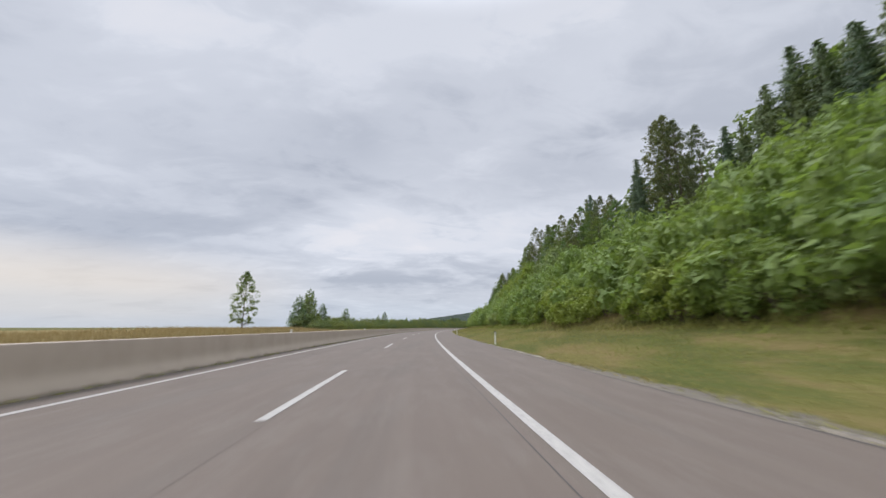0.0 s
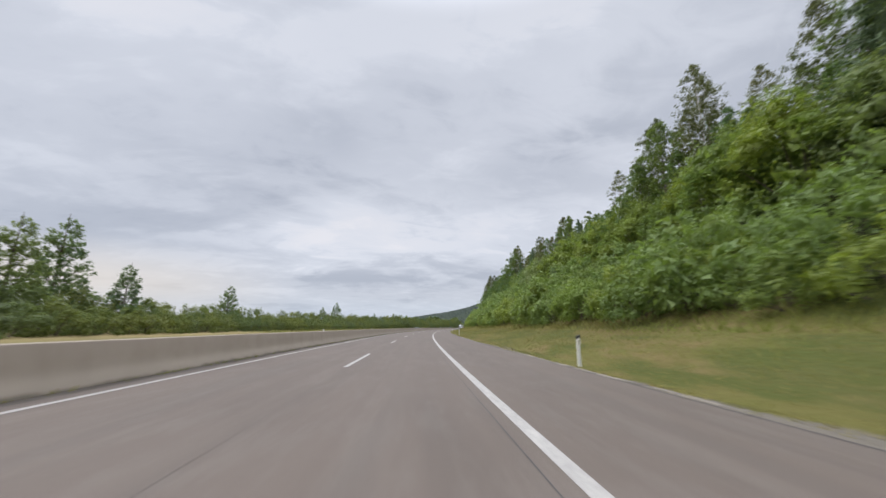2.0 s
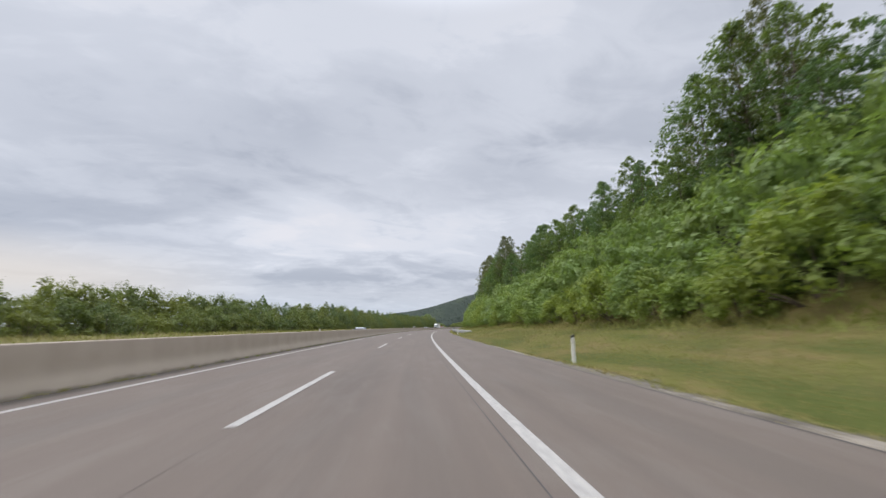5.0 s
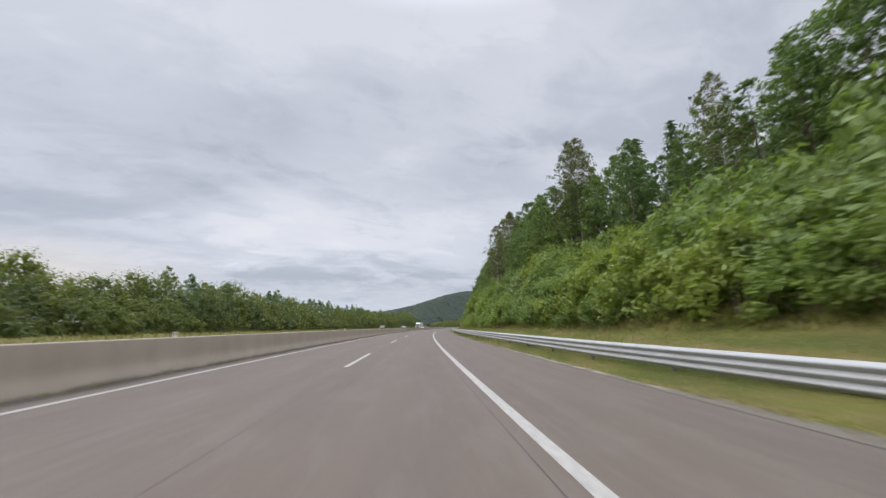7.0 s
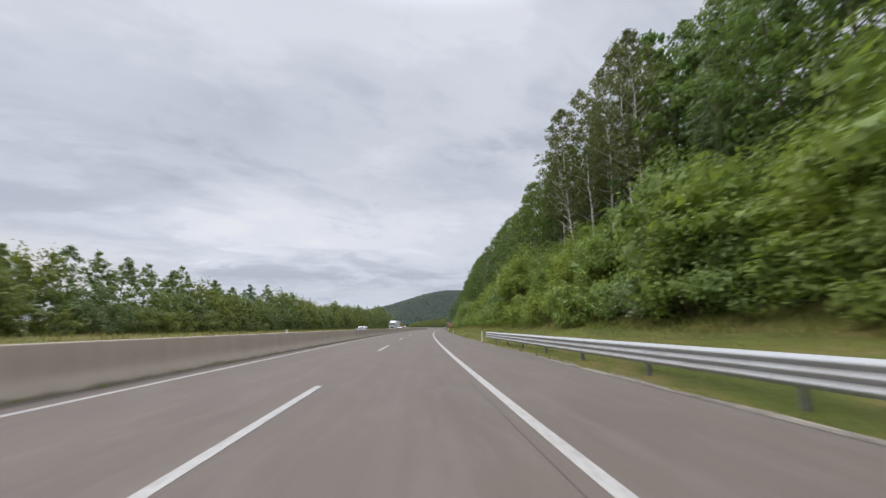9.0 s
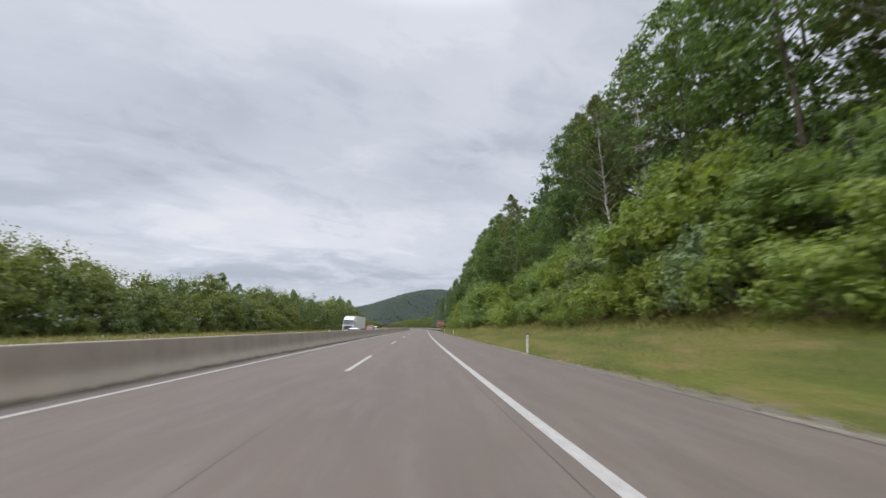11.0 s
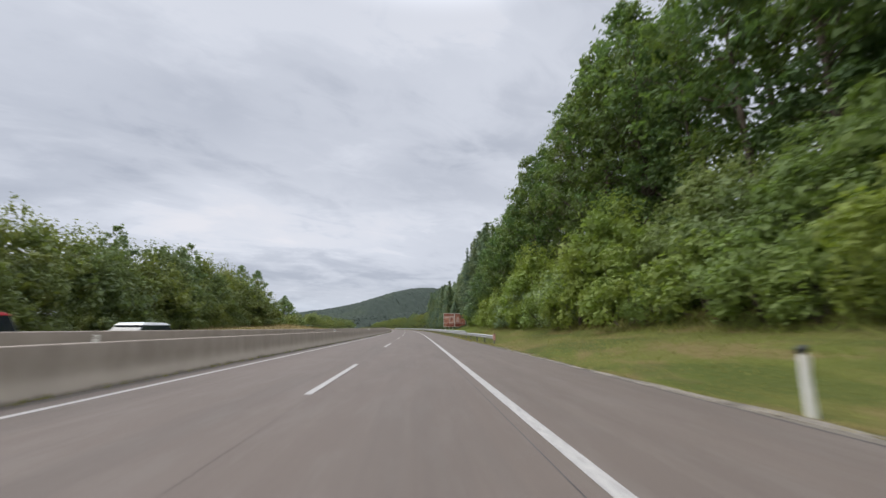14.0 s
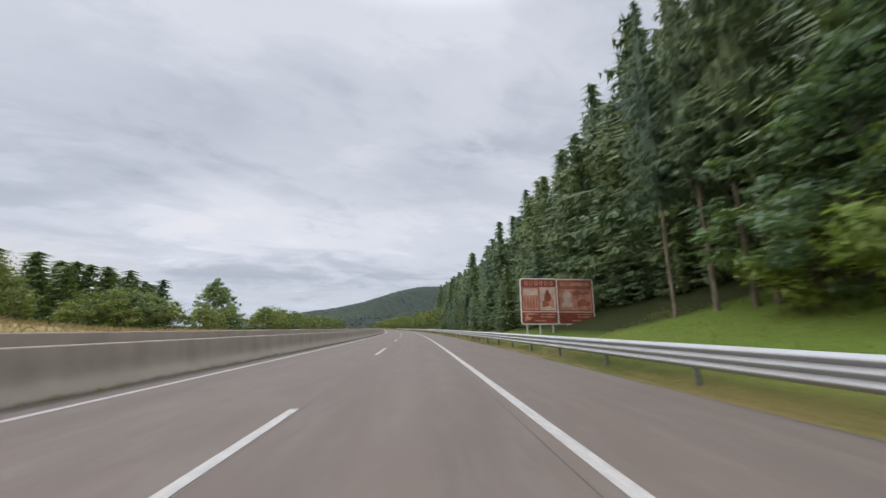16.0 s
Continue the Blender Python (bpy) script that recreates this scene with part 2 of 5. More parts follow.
def build_ground(w):
    v = uv_metres(w)
    obj = w.add("ShaderNodeTexCoord").outputs["Object"]
    sep = w.add("ShaderNodeSeparateXYZ", {0: v})
    s, u = sep.outputs[0], sep.outputs[1]
    fine = w.noise(obj, 7, 4, 0.7)
    patch = w.noise(w.scaled(obj, 0.5, 0.5, 0.5), 0.35, 4, 0.6)
    green = w.mix(fine, (0.081, 0.092, 0.019), (0.119, 0.130, 0.032))
    dry = w.mix(fine, (0.106, 0.088, 0.029), (0.151, 0.127, 0.048))
    # verge is parched over the first stretch, fresher further on; the far field is ripe straw
    fresh = w.math("DIVIDE", w.math("SUBTRACT", s, 150.0), 120.0, clamp=True)
    parched = w.math("SUBTRACT", w.math("MULTIPLY_ADD", patch, 2.4, -0.55), w.math("MULTIPLY", fresh, 0.40), clamp=True)
    parched = w.math("ADD", parched, w.math("MULTIPLY", w.math("DIVIDE", w.math("SUBTRACT", s, 480.0), 10.0, clamp=True), w.math("DIVIDE", w.math("SUBTRACT", 6.9, u), 0.6, clamp=True)), clamp=True)
    col = w.mix(parched, green, dry)
    bald = w.ramp(w.noise(w.scaled(v, 0.30, 0.75, 1), 1.0, 4, 0.65), [(0.47, 0.0), (0.62, 1.0)])
    col = w.mix(w.math("MULTIPLY", bald, 0.8), col, w.mix(fine, (0.128, 0.094, 0.038), (0.190, 0.146, 0.066)))
    deep = w.ramp(w.noise(w.scaled(v, 0.16, 0.5, 1), 1.0, 3), [(0.45, 0.0), (0.60, 1.0)])
    col = w.mix(w.math("MULTIPLY", deep, 0.75), col, w.mix(fine, (0.046, 0.060, 0.014), (0.076, 0.092, 0.024)))
    lush = w.math("MULTIPLY", w.math("DIVIDE", w.math("SUBTRACT", s, 495.0), 20.0, clamp=True), w.math("DIVIDE", w.math("SUBTRACT", u, 6.2), 1.5, clamp=True))
    lush = w.math("MULTIPLY", lush, w.math("DIVIDE", w.math("SUBTRACT", 548.0, s), 15.0, clamp=True))
    col = w.mix(w.math("MULTIPLY", lush, 0.85), col, w.mix(fine, (0.078, 0.122, 0.020), (0.120, 0.172, 0.032)))
    left = w.math("DIVIDE", w.math("SUBTRACT", -21.0, u), 3.0, clamp=True)
    hedged = w.math("MULTIPLY", w.math("DIVIDE", w.math("SUBTRACT", s, 112.0), 20.0, clamp=True), w.math("ADD", w.math("DIVIDE", w.math("SUBTRACT", 505.0, s), 15.0, clamp=True), w.math("DIVIDE", w.math("SUBTRACT", s, 562.0), 20.0, clamp=True)))
    straw = w.mix(w.math("MULTIPLY", hedged, 0.8), w.mix(fine, (0.25, 0.19, 0.085), (0.36, 0.285, 0.145)), w.mix(fine, (0.10, 0.10, 0.034), (0.16, 0.15, 0.055)))
    col = w.mix(w.math("MULTIPLY", left, 0.85), col, straw)
    # litter under the trees, with the wood's shade darkened into its colour
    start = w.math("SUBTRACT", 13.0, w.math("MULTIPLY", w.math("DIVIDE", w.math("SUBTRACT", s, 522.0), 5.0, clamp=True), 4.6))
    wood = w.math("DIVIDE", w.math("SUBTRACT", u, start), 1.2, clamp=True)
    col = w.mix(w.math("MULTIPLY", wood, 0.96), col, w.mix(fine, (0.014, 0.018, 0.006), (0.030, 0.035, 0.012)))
    # gritty strip beside the asphalt
    edge = w.math("MULTIPLY_ADD", w.noise(obj, 0.6, 3), 1.3, w.math("MULTIPLY_ADD", w.noise(obj, 3.5, 4, 0.7), 0.7, 4.85))
    edge = w.math("SUBTRACT", edge, w.math("MULTIPLY", w.math("DIVIDE", w.math("SUBTRACT", s, 470.0), 20.0, clamp=True), 0.45))
    grit = w.math("MULTIPLY", w.math("DIVIDE", w.math("SUBTRACT", edge, u), 0.22, clamp=True), w.math("GREATER_THAN", u, 0.0))
    col = w.mix(grit, col, w.mix(w.noise(obj, 30, 3), (0.110, 0.096, 0.077), (0.193, 0.172, 0.141)))
    far = w.math("DIVIDE", w.math("SUBTRACT", -70.0, u), 60.0, clamp=True)
    col = w.mix(w.math("MULTIPLY", far, 0.8), col, w.mix(w.noise(obj, 0.01, 3), (0.041, 0.062, 0.021), (0.151, 0.138, 0.055)))
    tuft = w.math("ADD", w.math("MULTIPLY", fine, 0.25), w.noise(obj, 1.6, 4, 0.6))
    nrm = w.add("ShaderNodeBump", {"Strength": 0.6, "Distance": 0.30, "Height": tuft}).outputs[0]
    return w.add("ShaderNodeBsdfPrincipled", {"Base Color": col, "Roughness": 0.95, "Normal": nrm, "Specular IOR Level": 0.1}).outputs[0]


def build_grass(w):
    rnd = w.add("ShaderNodeNewGeometry").outputs["Random Per Island"]
    v = w.add("ShaderNodeTexCoord").outputs["Object"]
    patch = w.ramp(w.noise(v, 0.13, 3), [(0.36, 0.0), (0.60, 1.0)])
    col = w.mix(rnd, (0.176, 0.205, 0.045), (0.264, 0.291, 0.072))
    col = w.mix(w.math("MULTIPLY", patch, 0.8), col, w.mix(rnd, (0.240, 0.211, 0.072), (0.344, 0.296, 0.115)))
    p = w.add("ShaderNodeBsdfPrincipled", {"Base Color": col, "Roughness": 0.7, "Specular IOR Level": 0.2})
    t = w.add("ShaderNodeBsdfTranslucent", {0: col})
    return w.add("ShaderNodeMixShader", {0: 0.5, 1: p.outputs[0], 2: t.outputs[0]}).outputs[0]


def build_straw(w):
    rnd = w.add("ShaderNodeNewGeometry").outputs["Random Per Island"]
    col = w.mix(rnd, (0.253, 0.187, 0.081), (0.416, 0.334, 0.172))
    p = w.add("ShaderNodeBsdfPrincipled", {"Base Color": col, "Roughness": 0.8, "Specular IOR Level": 0.1})
    t = w.add("ShaderNodeBsdfTranslucent", {0: col})
    return w.add("ShaderNodeMixShader", {0: 0.3, 1: p.outputs[0], 2: t.outputs[0]}).outputs[0]


def build_grass_dry(w):
    rnd = w.add("ShaderNodeNewGeometry").outputs["Random Per Island"]
    v = w.add("ShaderNodeTexCoord").outputs["Object"]
    patch = w.ramp(w.noise(v, 0.25, 3), [(0.4, 0.0), (0.6, 1.0)])
    col = w.mix(rnd, (0.176, 0.173, 0.048), (0.264, 0.253, 0.077))
    col = w.mix(w.math("MULTIPLY", patch, 0.8), col, w.mix(rnd, (0.240, 0.195, 0.070), (0.360, 0.298, 0.125)))
    p = w.add("ShaderNodeBsdfPrincipled", {"Base Color": col, "Roughness": 0.75, "Specular IOR Level": 0.15})
    t = w.add("ShaderNodeBsdfTranslucent", {0: col})
    return w.add("ShaderNodeMixShader", {0: 0.4, 1: p.outputs[0], 2: t.outputs[0]}).outputs[0]


def build_bark(dark, light, scale):
    def build(w):
        v = w.add("ShaderNodeTexCoord").outputs["Object"]
        n = w.noise(w.scaled(v, scale, scale, scale * 0.25), 1.0, 5, 0.65)
        nrm = w.add("ShaderNodeBump", {"Strength": 0.7, "Distance": 0.03, "Height": n}).outputs[0]
        return w.add("ShaderNodeBsdfPrincipled", {"Base Color": w.mix(w.ramp(n, [(0.35, 0.0), (0.65, 1.0)]), dark, light), "Roughness": 0.9, "Normal": nrm}).outputs[0]

    return build


def build_birch_bark(w):
    v = w.add("ShaderNodeTexCoord").outputs["Object"]
    n = w.noise(w.scaled(v, 3, 3, 9), 1.0, 4, 0.6)
    col = w.mix(w.ramp(n, [(0.54, 0.0), (0.62, 1.0)]), (0.58, 0.55, 0.49), (0.07, 0.06, 0.05))
    return w.add("ShaderNodeBsdfPrincipled", {"Base Color": col, "Roughness": 0.75}).outputs[0]


def build_galvanised(w):
    v = w.add("ShaderNodeTexCoord").outputs["Object"]
    n = w.noise(v, 2.0, 4)
    dirt = w.ramp(w.noise(w.scaled(v, 0.6, 0.6, 6), 1.0, 4), [(0.5, 0.0), (0.72, 1.0)])
    col = w.mix(n, (0.345, 0.350, 0.355), (0.43, 0.434, 0.436))
    col = w.mix(w.math("MULTIPLY", dirt, 0.4), col, (0.34, 0.305, 0.275))
    return w.add("ShaderNodeBsdfPrincipled", {"Base Color": col, "Roughness": w.math("MULTIPLY_ADD", n, 0.2, 0.55), "Metallic": 0.1}).outputs[0]


def build_glass_dark(w):
    return w.add("ShaderNodeBsdfPrincipled", {"Base Color": (0.02, 0.024, 0.028, 1), "Roughness": 0.06, "Specular IOR Level": 0.7}).outputs[0]


def build_far_wood(w):
    v = w.add("ShaderNodeTexCoord").outputs["Object"]
    n = w.noise(v, 0.06, 5, 0.7)
    m = w.noise(v, 0.0060, 4, 0.6)
    # bluish greens: the haze of distance is mixed into the colour
    col = w.mix(n, (0.028, 0.038, 0.032), (0.058, 0.071, 0.055))
    col = w.mix(w.ramp(m, [(0.5, 0.0), (0.66, 1.0)]), col, w.mix(n, (0.039, 0.052, 0.037), (0.067, 0.080, 0.055)))
    return w.add("ShaderNodeBsdfPrincipled", {"Base Color": col, "Roughness": 0.95, "Specular IOR Level": 0.1}).outputs[0]


ASPHALT = material("weathered_asphalt", build_asphalt)
PAINT = material("road_paint", build_paint)
CONCRETE = material("stained_concrete", build_concrete((0.432, 0.366, 0.297), (0.308, 0.254, 0.201)))
CONCRETE_DARK = material("weathered_concrete", build_concrete((0.420, 0.360, 0.295), (0.220, 0.182, 0.146)))
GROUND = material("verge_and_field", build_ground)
GRASS = material("grass_blades", build_grass)
GRASS_DRY = material("yellowing_grass", build_grass_dry)
STRAW = material("dry_grass", build_straw)
BARK = material("grey_brown_bark", build_bark((0.06, 0.045, 0.035), (0.17, 0.135, 0.10), 6))
PINE_BARK = material("reddish_conifer_bark", build_bark((0.082, 0.066, 0.048), (0.225, 0.185, 0.130), 5))
BIRCH_BARK = material("birch_bark", build_birch_bark)
POST_STEEL = plain("weathered_post_steel", (0.17, 0.17, 0.165), 0.7, metal=0.1, spread=0.3)
RED_TIP = plain("faded_red_paint", (0.48, 0.26, 0.22), 0.6, spread=0.3)
GALVANISED = material("galvanised_steel", build_galvanised)
# windscreen glass; the grey base colour stands in for reflected sky
PALE_GLASS = plain("sky_toned_screen", (0.24, 0.25, 0.26), 0.08, spread=0.3, size=0.6)
DARK_GLASS = material("vehicle_glass", build_glass_dark)
FAR_WOOD = material("far_woods", build_far_wood)
LEAF_BUSH = foliage("bush_leaves", (0.135, 0.186, 0.050), (0.282, 0.373, 0.098), (0.354, 0.408, 0.085), 0.40)
LEAF_WILLOW = foliage("willow_leaves", (0.150, 0.203, 0.092), (0.324, 0.396, 0.174), (0.348, 0.402, 0.138), 0.36)
LEAF_TREE = foliage("broad_leaves", (0.079, 0.130, 0.044), (0.174, 0.265, 0.088), (0.228, 0.286, 0.083), 0.40)
LEAF_BIRCH = foliage("birch_leaves", (0.073, 0.091, 0.041), (0.186, 0.209, 0.094), (0.213, 0.209, 0.086), 0.42)
LEAF_HEDGE = foliage("hedge_leaves", (0.092, 0.116, 0.049), (0.215, 0.270, 0.090), (0.284, 0.303, 0.083), 0.38)
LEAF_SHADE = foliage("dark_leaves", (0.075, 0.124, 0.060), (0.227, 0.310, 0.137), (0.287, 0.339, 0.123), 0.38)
NEEDLES = foliage("spruce_needles", (0.048, 0.084, 0.048), (0.183, 0.252, 0.120), (0.231, 0.280, 0.101), 0.22)
EDGING = plain("gritty_edging", (0.165, 0.142, 0.112), 0.9, spread=0.45, size=1.1, bump=0.6)
SEAL = plain("bitumen_seal", (0.062, 0.055, 0.050), 0.7, spread=0.3)
WHITE_PLASTIC = plain("white_plastic", (0.76, 0.75, 0.70), 0.5, spread=0.06)
BLACK_PLASTIC = plain("black_plastic", (0.02, 0.02, 0.02), 0.5)
REFLECTOR = plain("reflector", (0.496, 0.480, 0.416), 0.2, spread=0.05)
RUBBER = plain("tyre_rubber", (0.022, 0.022, 0.022), 0.85)
WHITE_PAINT = plain("white_vehicle_paint", (0.78, 0.78, 0.77), 0.3, spread=0.04, size=1.0)
RED_PAINT = plain("red_vehicle_paint", (0.296, 0.015, 0.018), 0.25, spread=0.06, size=1.0)
GREY_PAINT = plain("grey_vehicle_paint", (0.212, 0.218, 0.233), 0.28, metal=0.3, spread=0.06, size=1.0)
SILVER_PAINT = plain("silver_vehicle_paint", (0.50, 0.51, 0.53), 0.28, metal=0.3, spread=0.06, size=1.0)
TRAILER_SHEET = plain("trailer_tarpaulin", (0.76, 0.76, 0.73), 0.55, spread=0.025, size=0.8)
ALLOY = plain("wheel_alloy", (0.45, 0.46, 0.47), 0.35, metal=0.8)
LAMP_GLASS = plain("headlamp_glass", (0.62, 0.64, 0.66), 0.1, spread=0.05)
TAIL_GLASS = plain("tail_lamp_glass", (0.28, 0.015, 0.015), 0.15, spread=0.05)
SIGN_BROWN = plain("sign_brown", (0.400, 0.125, 0.075), 0.5, spread=0.30, size=1.8)
SIGN_DARK = plain("sign_dark_brown", (0.265, 0.066, 0.040), 0.5, spread=0.32, size=1.8)
SIGN_WHITE = plain("sign_white", (0.84, 0.80, 0.74), 0.45, spread=0.06)
SIGN_PALE = plain("sign_faded_print", (0.560, 0.260, 0.180), 0.5, spread=0.38, size=2.0)
SIGN_MIST = plain("sign_washed_print", (0.66, 0.47, 0.38), 0.5, spread=0.22, size=2.2)
SIGN_POST = plain("sign_post_paint", (0.52, 0.50, 0.45), 0.5, spread=0.1)
SIGN_BACK = plain("sign_aluminium", (0.282, 0.282, 0.282), 0.5, metal=0.5)


# ---- mesh helpers ----
def mesh_of(name, verts, faces, mats, uv=None, mat_index=None, smooth=False):
    """A mesh out of arrays; faces: rows of equal length, or a list of lists."""
    me = bpy.data.meshes.new(name)
    verts = np.asarray(verts, np.float32)
    if isinstance(faces, np.ndarray):
        n, k = faces.shape
        me.vertices.add(len(verts))
        me.vertices.foreach_set("co", verts.ravel())
        me.loops.add(n * k)
        me.loops.foreach_set("vertex_index", faces.astype(np.int32).ravel())
        me.polygons.add(n)
        me.polygons.foreach_set("loop_start", np.arange(0, n * k, k, dtype=np.int32))
        me.polygons.foreach_set("loop_total", np.full(n, k, np.int32))
        me.update(calc_edges=True)
    else:
        me.from_pydata([tuple(map(float, v)) for v in verts], [], faces)
    if uv is not None:
        layer = me.uv_layers.new(name="su")
        idx = np.empty(len(me.loops), np.int32)
        me.loops.foreach_get("vertex_index", idx)
        layer.data.foreach_set("uv", np.asarray(uv, np.float32)[idx].ravel())
    for m in mats if isinstance(mats, (list, tuple)) else [mats]:
        me.materials.append(m)
    if mat_index is not None:
        me.polygons.foreach_set("material_index", np.asarray(mat_index, np.int32))
    me.polygons.foreach_set("use_smooth", np.full(len(me.polygons), smooth))
    me.update()
    return me


def grid_faces(rows, cols):
    i = np.arange(rows - 1)[:, None] * cols + np.arange(cols - 1)[None, :]
    i = i.ravel()
    return np.stack([i, i + cols, i + cols + 1, i + 1], 1)


def sweep(name, s_values, profile, mat, smooth=False, parent=None, label=""):
    """A profile of (u, z) carried along the road; its face looks up when u runs to the right."""
    s_values = np.asarray(s_values, float)
    prof = np.asarray(profile, float)
    S, U = np.meshgrid(s_values, prof[:, 0], indexing="ij")
    Z = np.broadcast_to(prof[:, 1], S.shape)
    X, Y = road(S, U)
    v = np.stack([X, Y, Z], -1).reshape(-1, 3)
    f = grid_faces(len(s_values), len(prof))[:, ::-1]
    ob = new(name, mesh_of(name, v, f, mat, np.stack([S, U], -1).reshape(-1, 2), smooth=smooth))
    if parent is not None:
        ob.parent = parent
    if label:
        tagged(ob, label)
    return ob


def part(name, bm, mat, parent, label=""):
    me = bpy.data.meshes.new(name)
    bm.to_mesh(me)
    bm.free()
    for m in mat if isinstance(mat, (list, tuple)) else [mat]:
        me.materials.append(m)
    ob = new(name, me)
    ob.parent = parent
    if label:
        tagged(ob, label)
    return ob


def part_mesh(name, me, parent, label=""):
    ob = new(name, me)
    ob.parent = parent
    if label:
        tagged(ob, label)
    return ob


def box(bm, x0, x1, y0, y1, z0, z1, bevel=0.0, taper=None):
    """A bevelled box added to bm; taper: (dx, dy) by which the top shrinks on each side."""
    vs = []
    for z in (z0, z1):
        tx, ty = taper if taper and z == z1 else (0, 0)
        for x, y in ((x0 + tx, y0 + ty), (x1 - tx, y0 + ty), (x1 - tx, y1 - ty), (x0 + tx, y1 - ty)):
            vs.append(bm.verts.new((x, y, z)))
    quads = ((3, 2, 1, 0), (4, 5, 6, 7), (0, 1, 5, 4), (1, 2, 6, 5), (2, 3, 7, 6), (3, 0, 4, 7))
    fs = [bm.faces.new([vs[i] for i in q]) for q in quads]
    if bevel:
        edges = list({e for f in fs for e in f.edges})
        bmesh.ops.bevel(bm, geom=edges, offset=bevel, segments=2, profile=0.5, affect="EDGES")
    return bm


def tube_arrays(points, radii, sides=6):
    """Vertices and quads of a tapered tube through the points."""
    pts = np.asarray(points, float)
    d = np.gradient(pts, axis=0)
    d /= np.linalg.norm(d, axis=1)[:, None] + 1e-9
    ref = np.array([0.9, 0.1, 0.05]) if abs(d[0][2]) > 0.5 else np.array([0, 0, 1.0])
    a = np.cross(d, ref)
    a /= np.linalg.norm(a, axis=1)[:, None] + 1e-9
    b = np.cross(d, a)
    ang = np.linspace(0, 2 * np.pi, sides, endpoint=False)
    ring = np.cos(ang)[None, :, None] * a[:, None] + np.sin(ang)[None, :, None] * b[:, None]
    v = pts[:, None] + ring * np.asarray(radii, float)[:, None, None]
    f = []
    for i in range(len(pts) - 1):
        for j in range(sides):
            k = (j + 1) % sides
            f.append((i * sides + j, i * sides + k, (i + 1) * sides + k, (i + 1) * sides + j))
    return v.reshape(-1, 3), np.array(f)


def join_arrays(pieces):
    vs, fs, n = [], [], 0
    mixed = len({f.shape[1] for v, f in pieces}) > 1
    for v, f in pieces:
        if mixed and f.shape[1] == 4:
            f = np.concatenate([f[:, [0, 1, 2]], f[:, [0, 2, 3]]])
        vs.append(v)
        fs.append(f + n)
        n += len(v)
    return np.concatenate(vs), np.concatenate(fs)


# ---- ground ----
def ground_z(s, u):
    """Height of the open ground."""
    s, u = np.asarray(s, float), np.asarray(u, float)
    verge = np.interp(s, [480, 515], [0.25, 0.34])
    crest = verge * 6.0
    steep = np.interp(s, [-100, 200, 300, 460, 520, 900, 1200], [0.66, 0.62, 0.66, 0.6, 0.42, 0.35, 0.1])
    bump = 0.35 * np.sin(s * 0.11 + u * 0.13) + 0.5 * np.sin(s * 0.037 - u * 0.05 + 1.3)
    right = np.where(u < 12, verge * np.maximum(u - 6.0, 0) + 0.06 * np.sin(s * 0.23 + u), crest + steep * np.minimum(u - 12, 58) + 0.25 * np.maximum(u - 70, 0) + bump * np.clip((u - 12) / 6, 0, 1))
    right = np.minimum(right, 60 + 0.02 * u)
    shelf = np.interp(s, [-100, 20, 45, 88, 112, 470, 500, 520, 536, 546, 560, 640], [0.1, 0.1, 0.6, 0.7, 0.7, 0.7, 1.2, 1.7, 1.9, 1.0, 0.8, 0.8])
    left = np.interp(-u, [19.2, 21.5, 24, 30, 46, 60, 150, 800, 4500], [0, 1, 1.35, 2, 2, 1.2, -8, -16, -30]) / 2
    left = np.where(left > 0, -0.2 + left * (shelf + 0.2), left * 2)
    z = np.where(u > 5.3, right - 0.012, np.where(u < -19.2, left, np.where(u < -7.15, -0.21, -0.06)))
    return z


GROUND_U = [-4500, -2000, -800, -400, -200, -120, -80, -60, -50, -45, -40, -36, -32, -30, -28, -26, -24, -22.7, -21.5, -20.3, -19.25, -19.15, -8, -7.2,
            -7.1, 0, 5.2, 5.31, 5.6, 6, 6.6, 7.3, 8, 9, 10, 11, 12, 13, 15, 18, 22, 27, 33, 40, 50, 60, 72, 95, 120, 160, 250, 420, 900, 2000, 4500]
GROUND_S = np.concatenate([[-4000, -1500, -500, -250], np.arange(-150, 760, 3.0), np.arange(770, 1300, 25), [1400, 1700, 2200, 3000, 4500]])


def build_ground_sheet():
    S, U = np.meshgrid(GROUND_S, np.array(GROUND_U, float), indexing="ij")
    X, Y = road(S, U)
    Z = ground_z(S, U)
    v = np.stack([X, Y, Z], -1).reshape(-1, 3)
    f = grid_faces(len(GROUND_S), len(GROUND_U))[:, ::-1]
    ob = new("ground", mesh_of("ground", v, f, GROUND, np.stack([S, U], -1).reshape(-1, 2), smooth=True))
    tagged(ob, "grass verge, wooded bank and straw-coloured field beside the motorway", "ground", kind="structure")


build_ground_sheet()

# ---- carriageways ----
ROAD_S = np.concatenate([np.arange(-80, 700, 4.0), np.arange(700, 1301, 12.0)])
LINE_R, LINE_L, DASH_U = 1.608, -5.92, -2.117
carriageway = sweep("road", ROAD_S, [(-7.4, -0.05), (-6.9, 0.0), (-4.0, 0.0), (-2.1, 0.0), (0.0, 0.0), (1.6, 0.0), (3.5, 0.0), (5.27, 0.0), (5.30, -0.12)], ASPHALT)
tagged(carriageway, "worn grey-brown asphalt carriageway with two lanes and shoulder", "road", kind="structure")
oncoming = sweep("road_oncoming", ROAD_S, [(-19.1, -0.15), (-16, -0.15), (-12, -0.15), (-7.5, -0.15)], ASPHALT)
tagged(oncoming, "grey asphalt of the oncoming carriageway behind the barrier", "road", kind="structure")


def ribbon(name, u, width, mat, parent, z=0.004, s0=-80.0, s1=1300.0):
    return sweep(name, [s for s in ROAD_S if s0 <= s <= s1], [(u - width / 2, z), (u + width / 2, z)], mat, parent=parent)


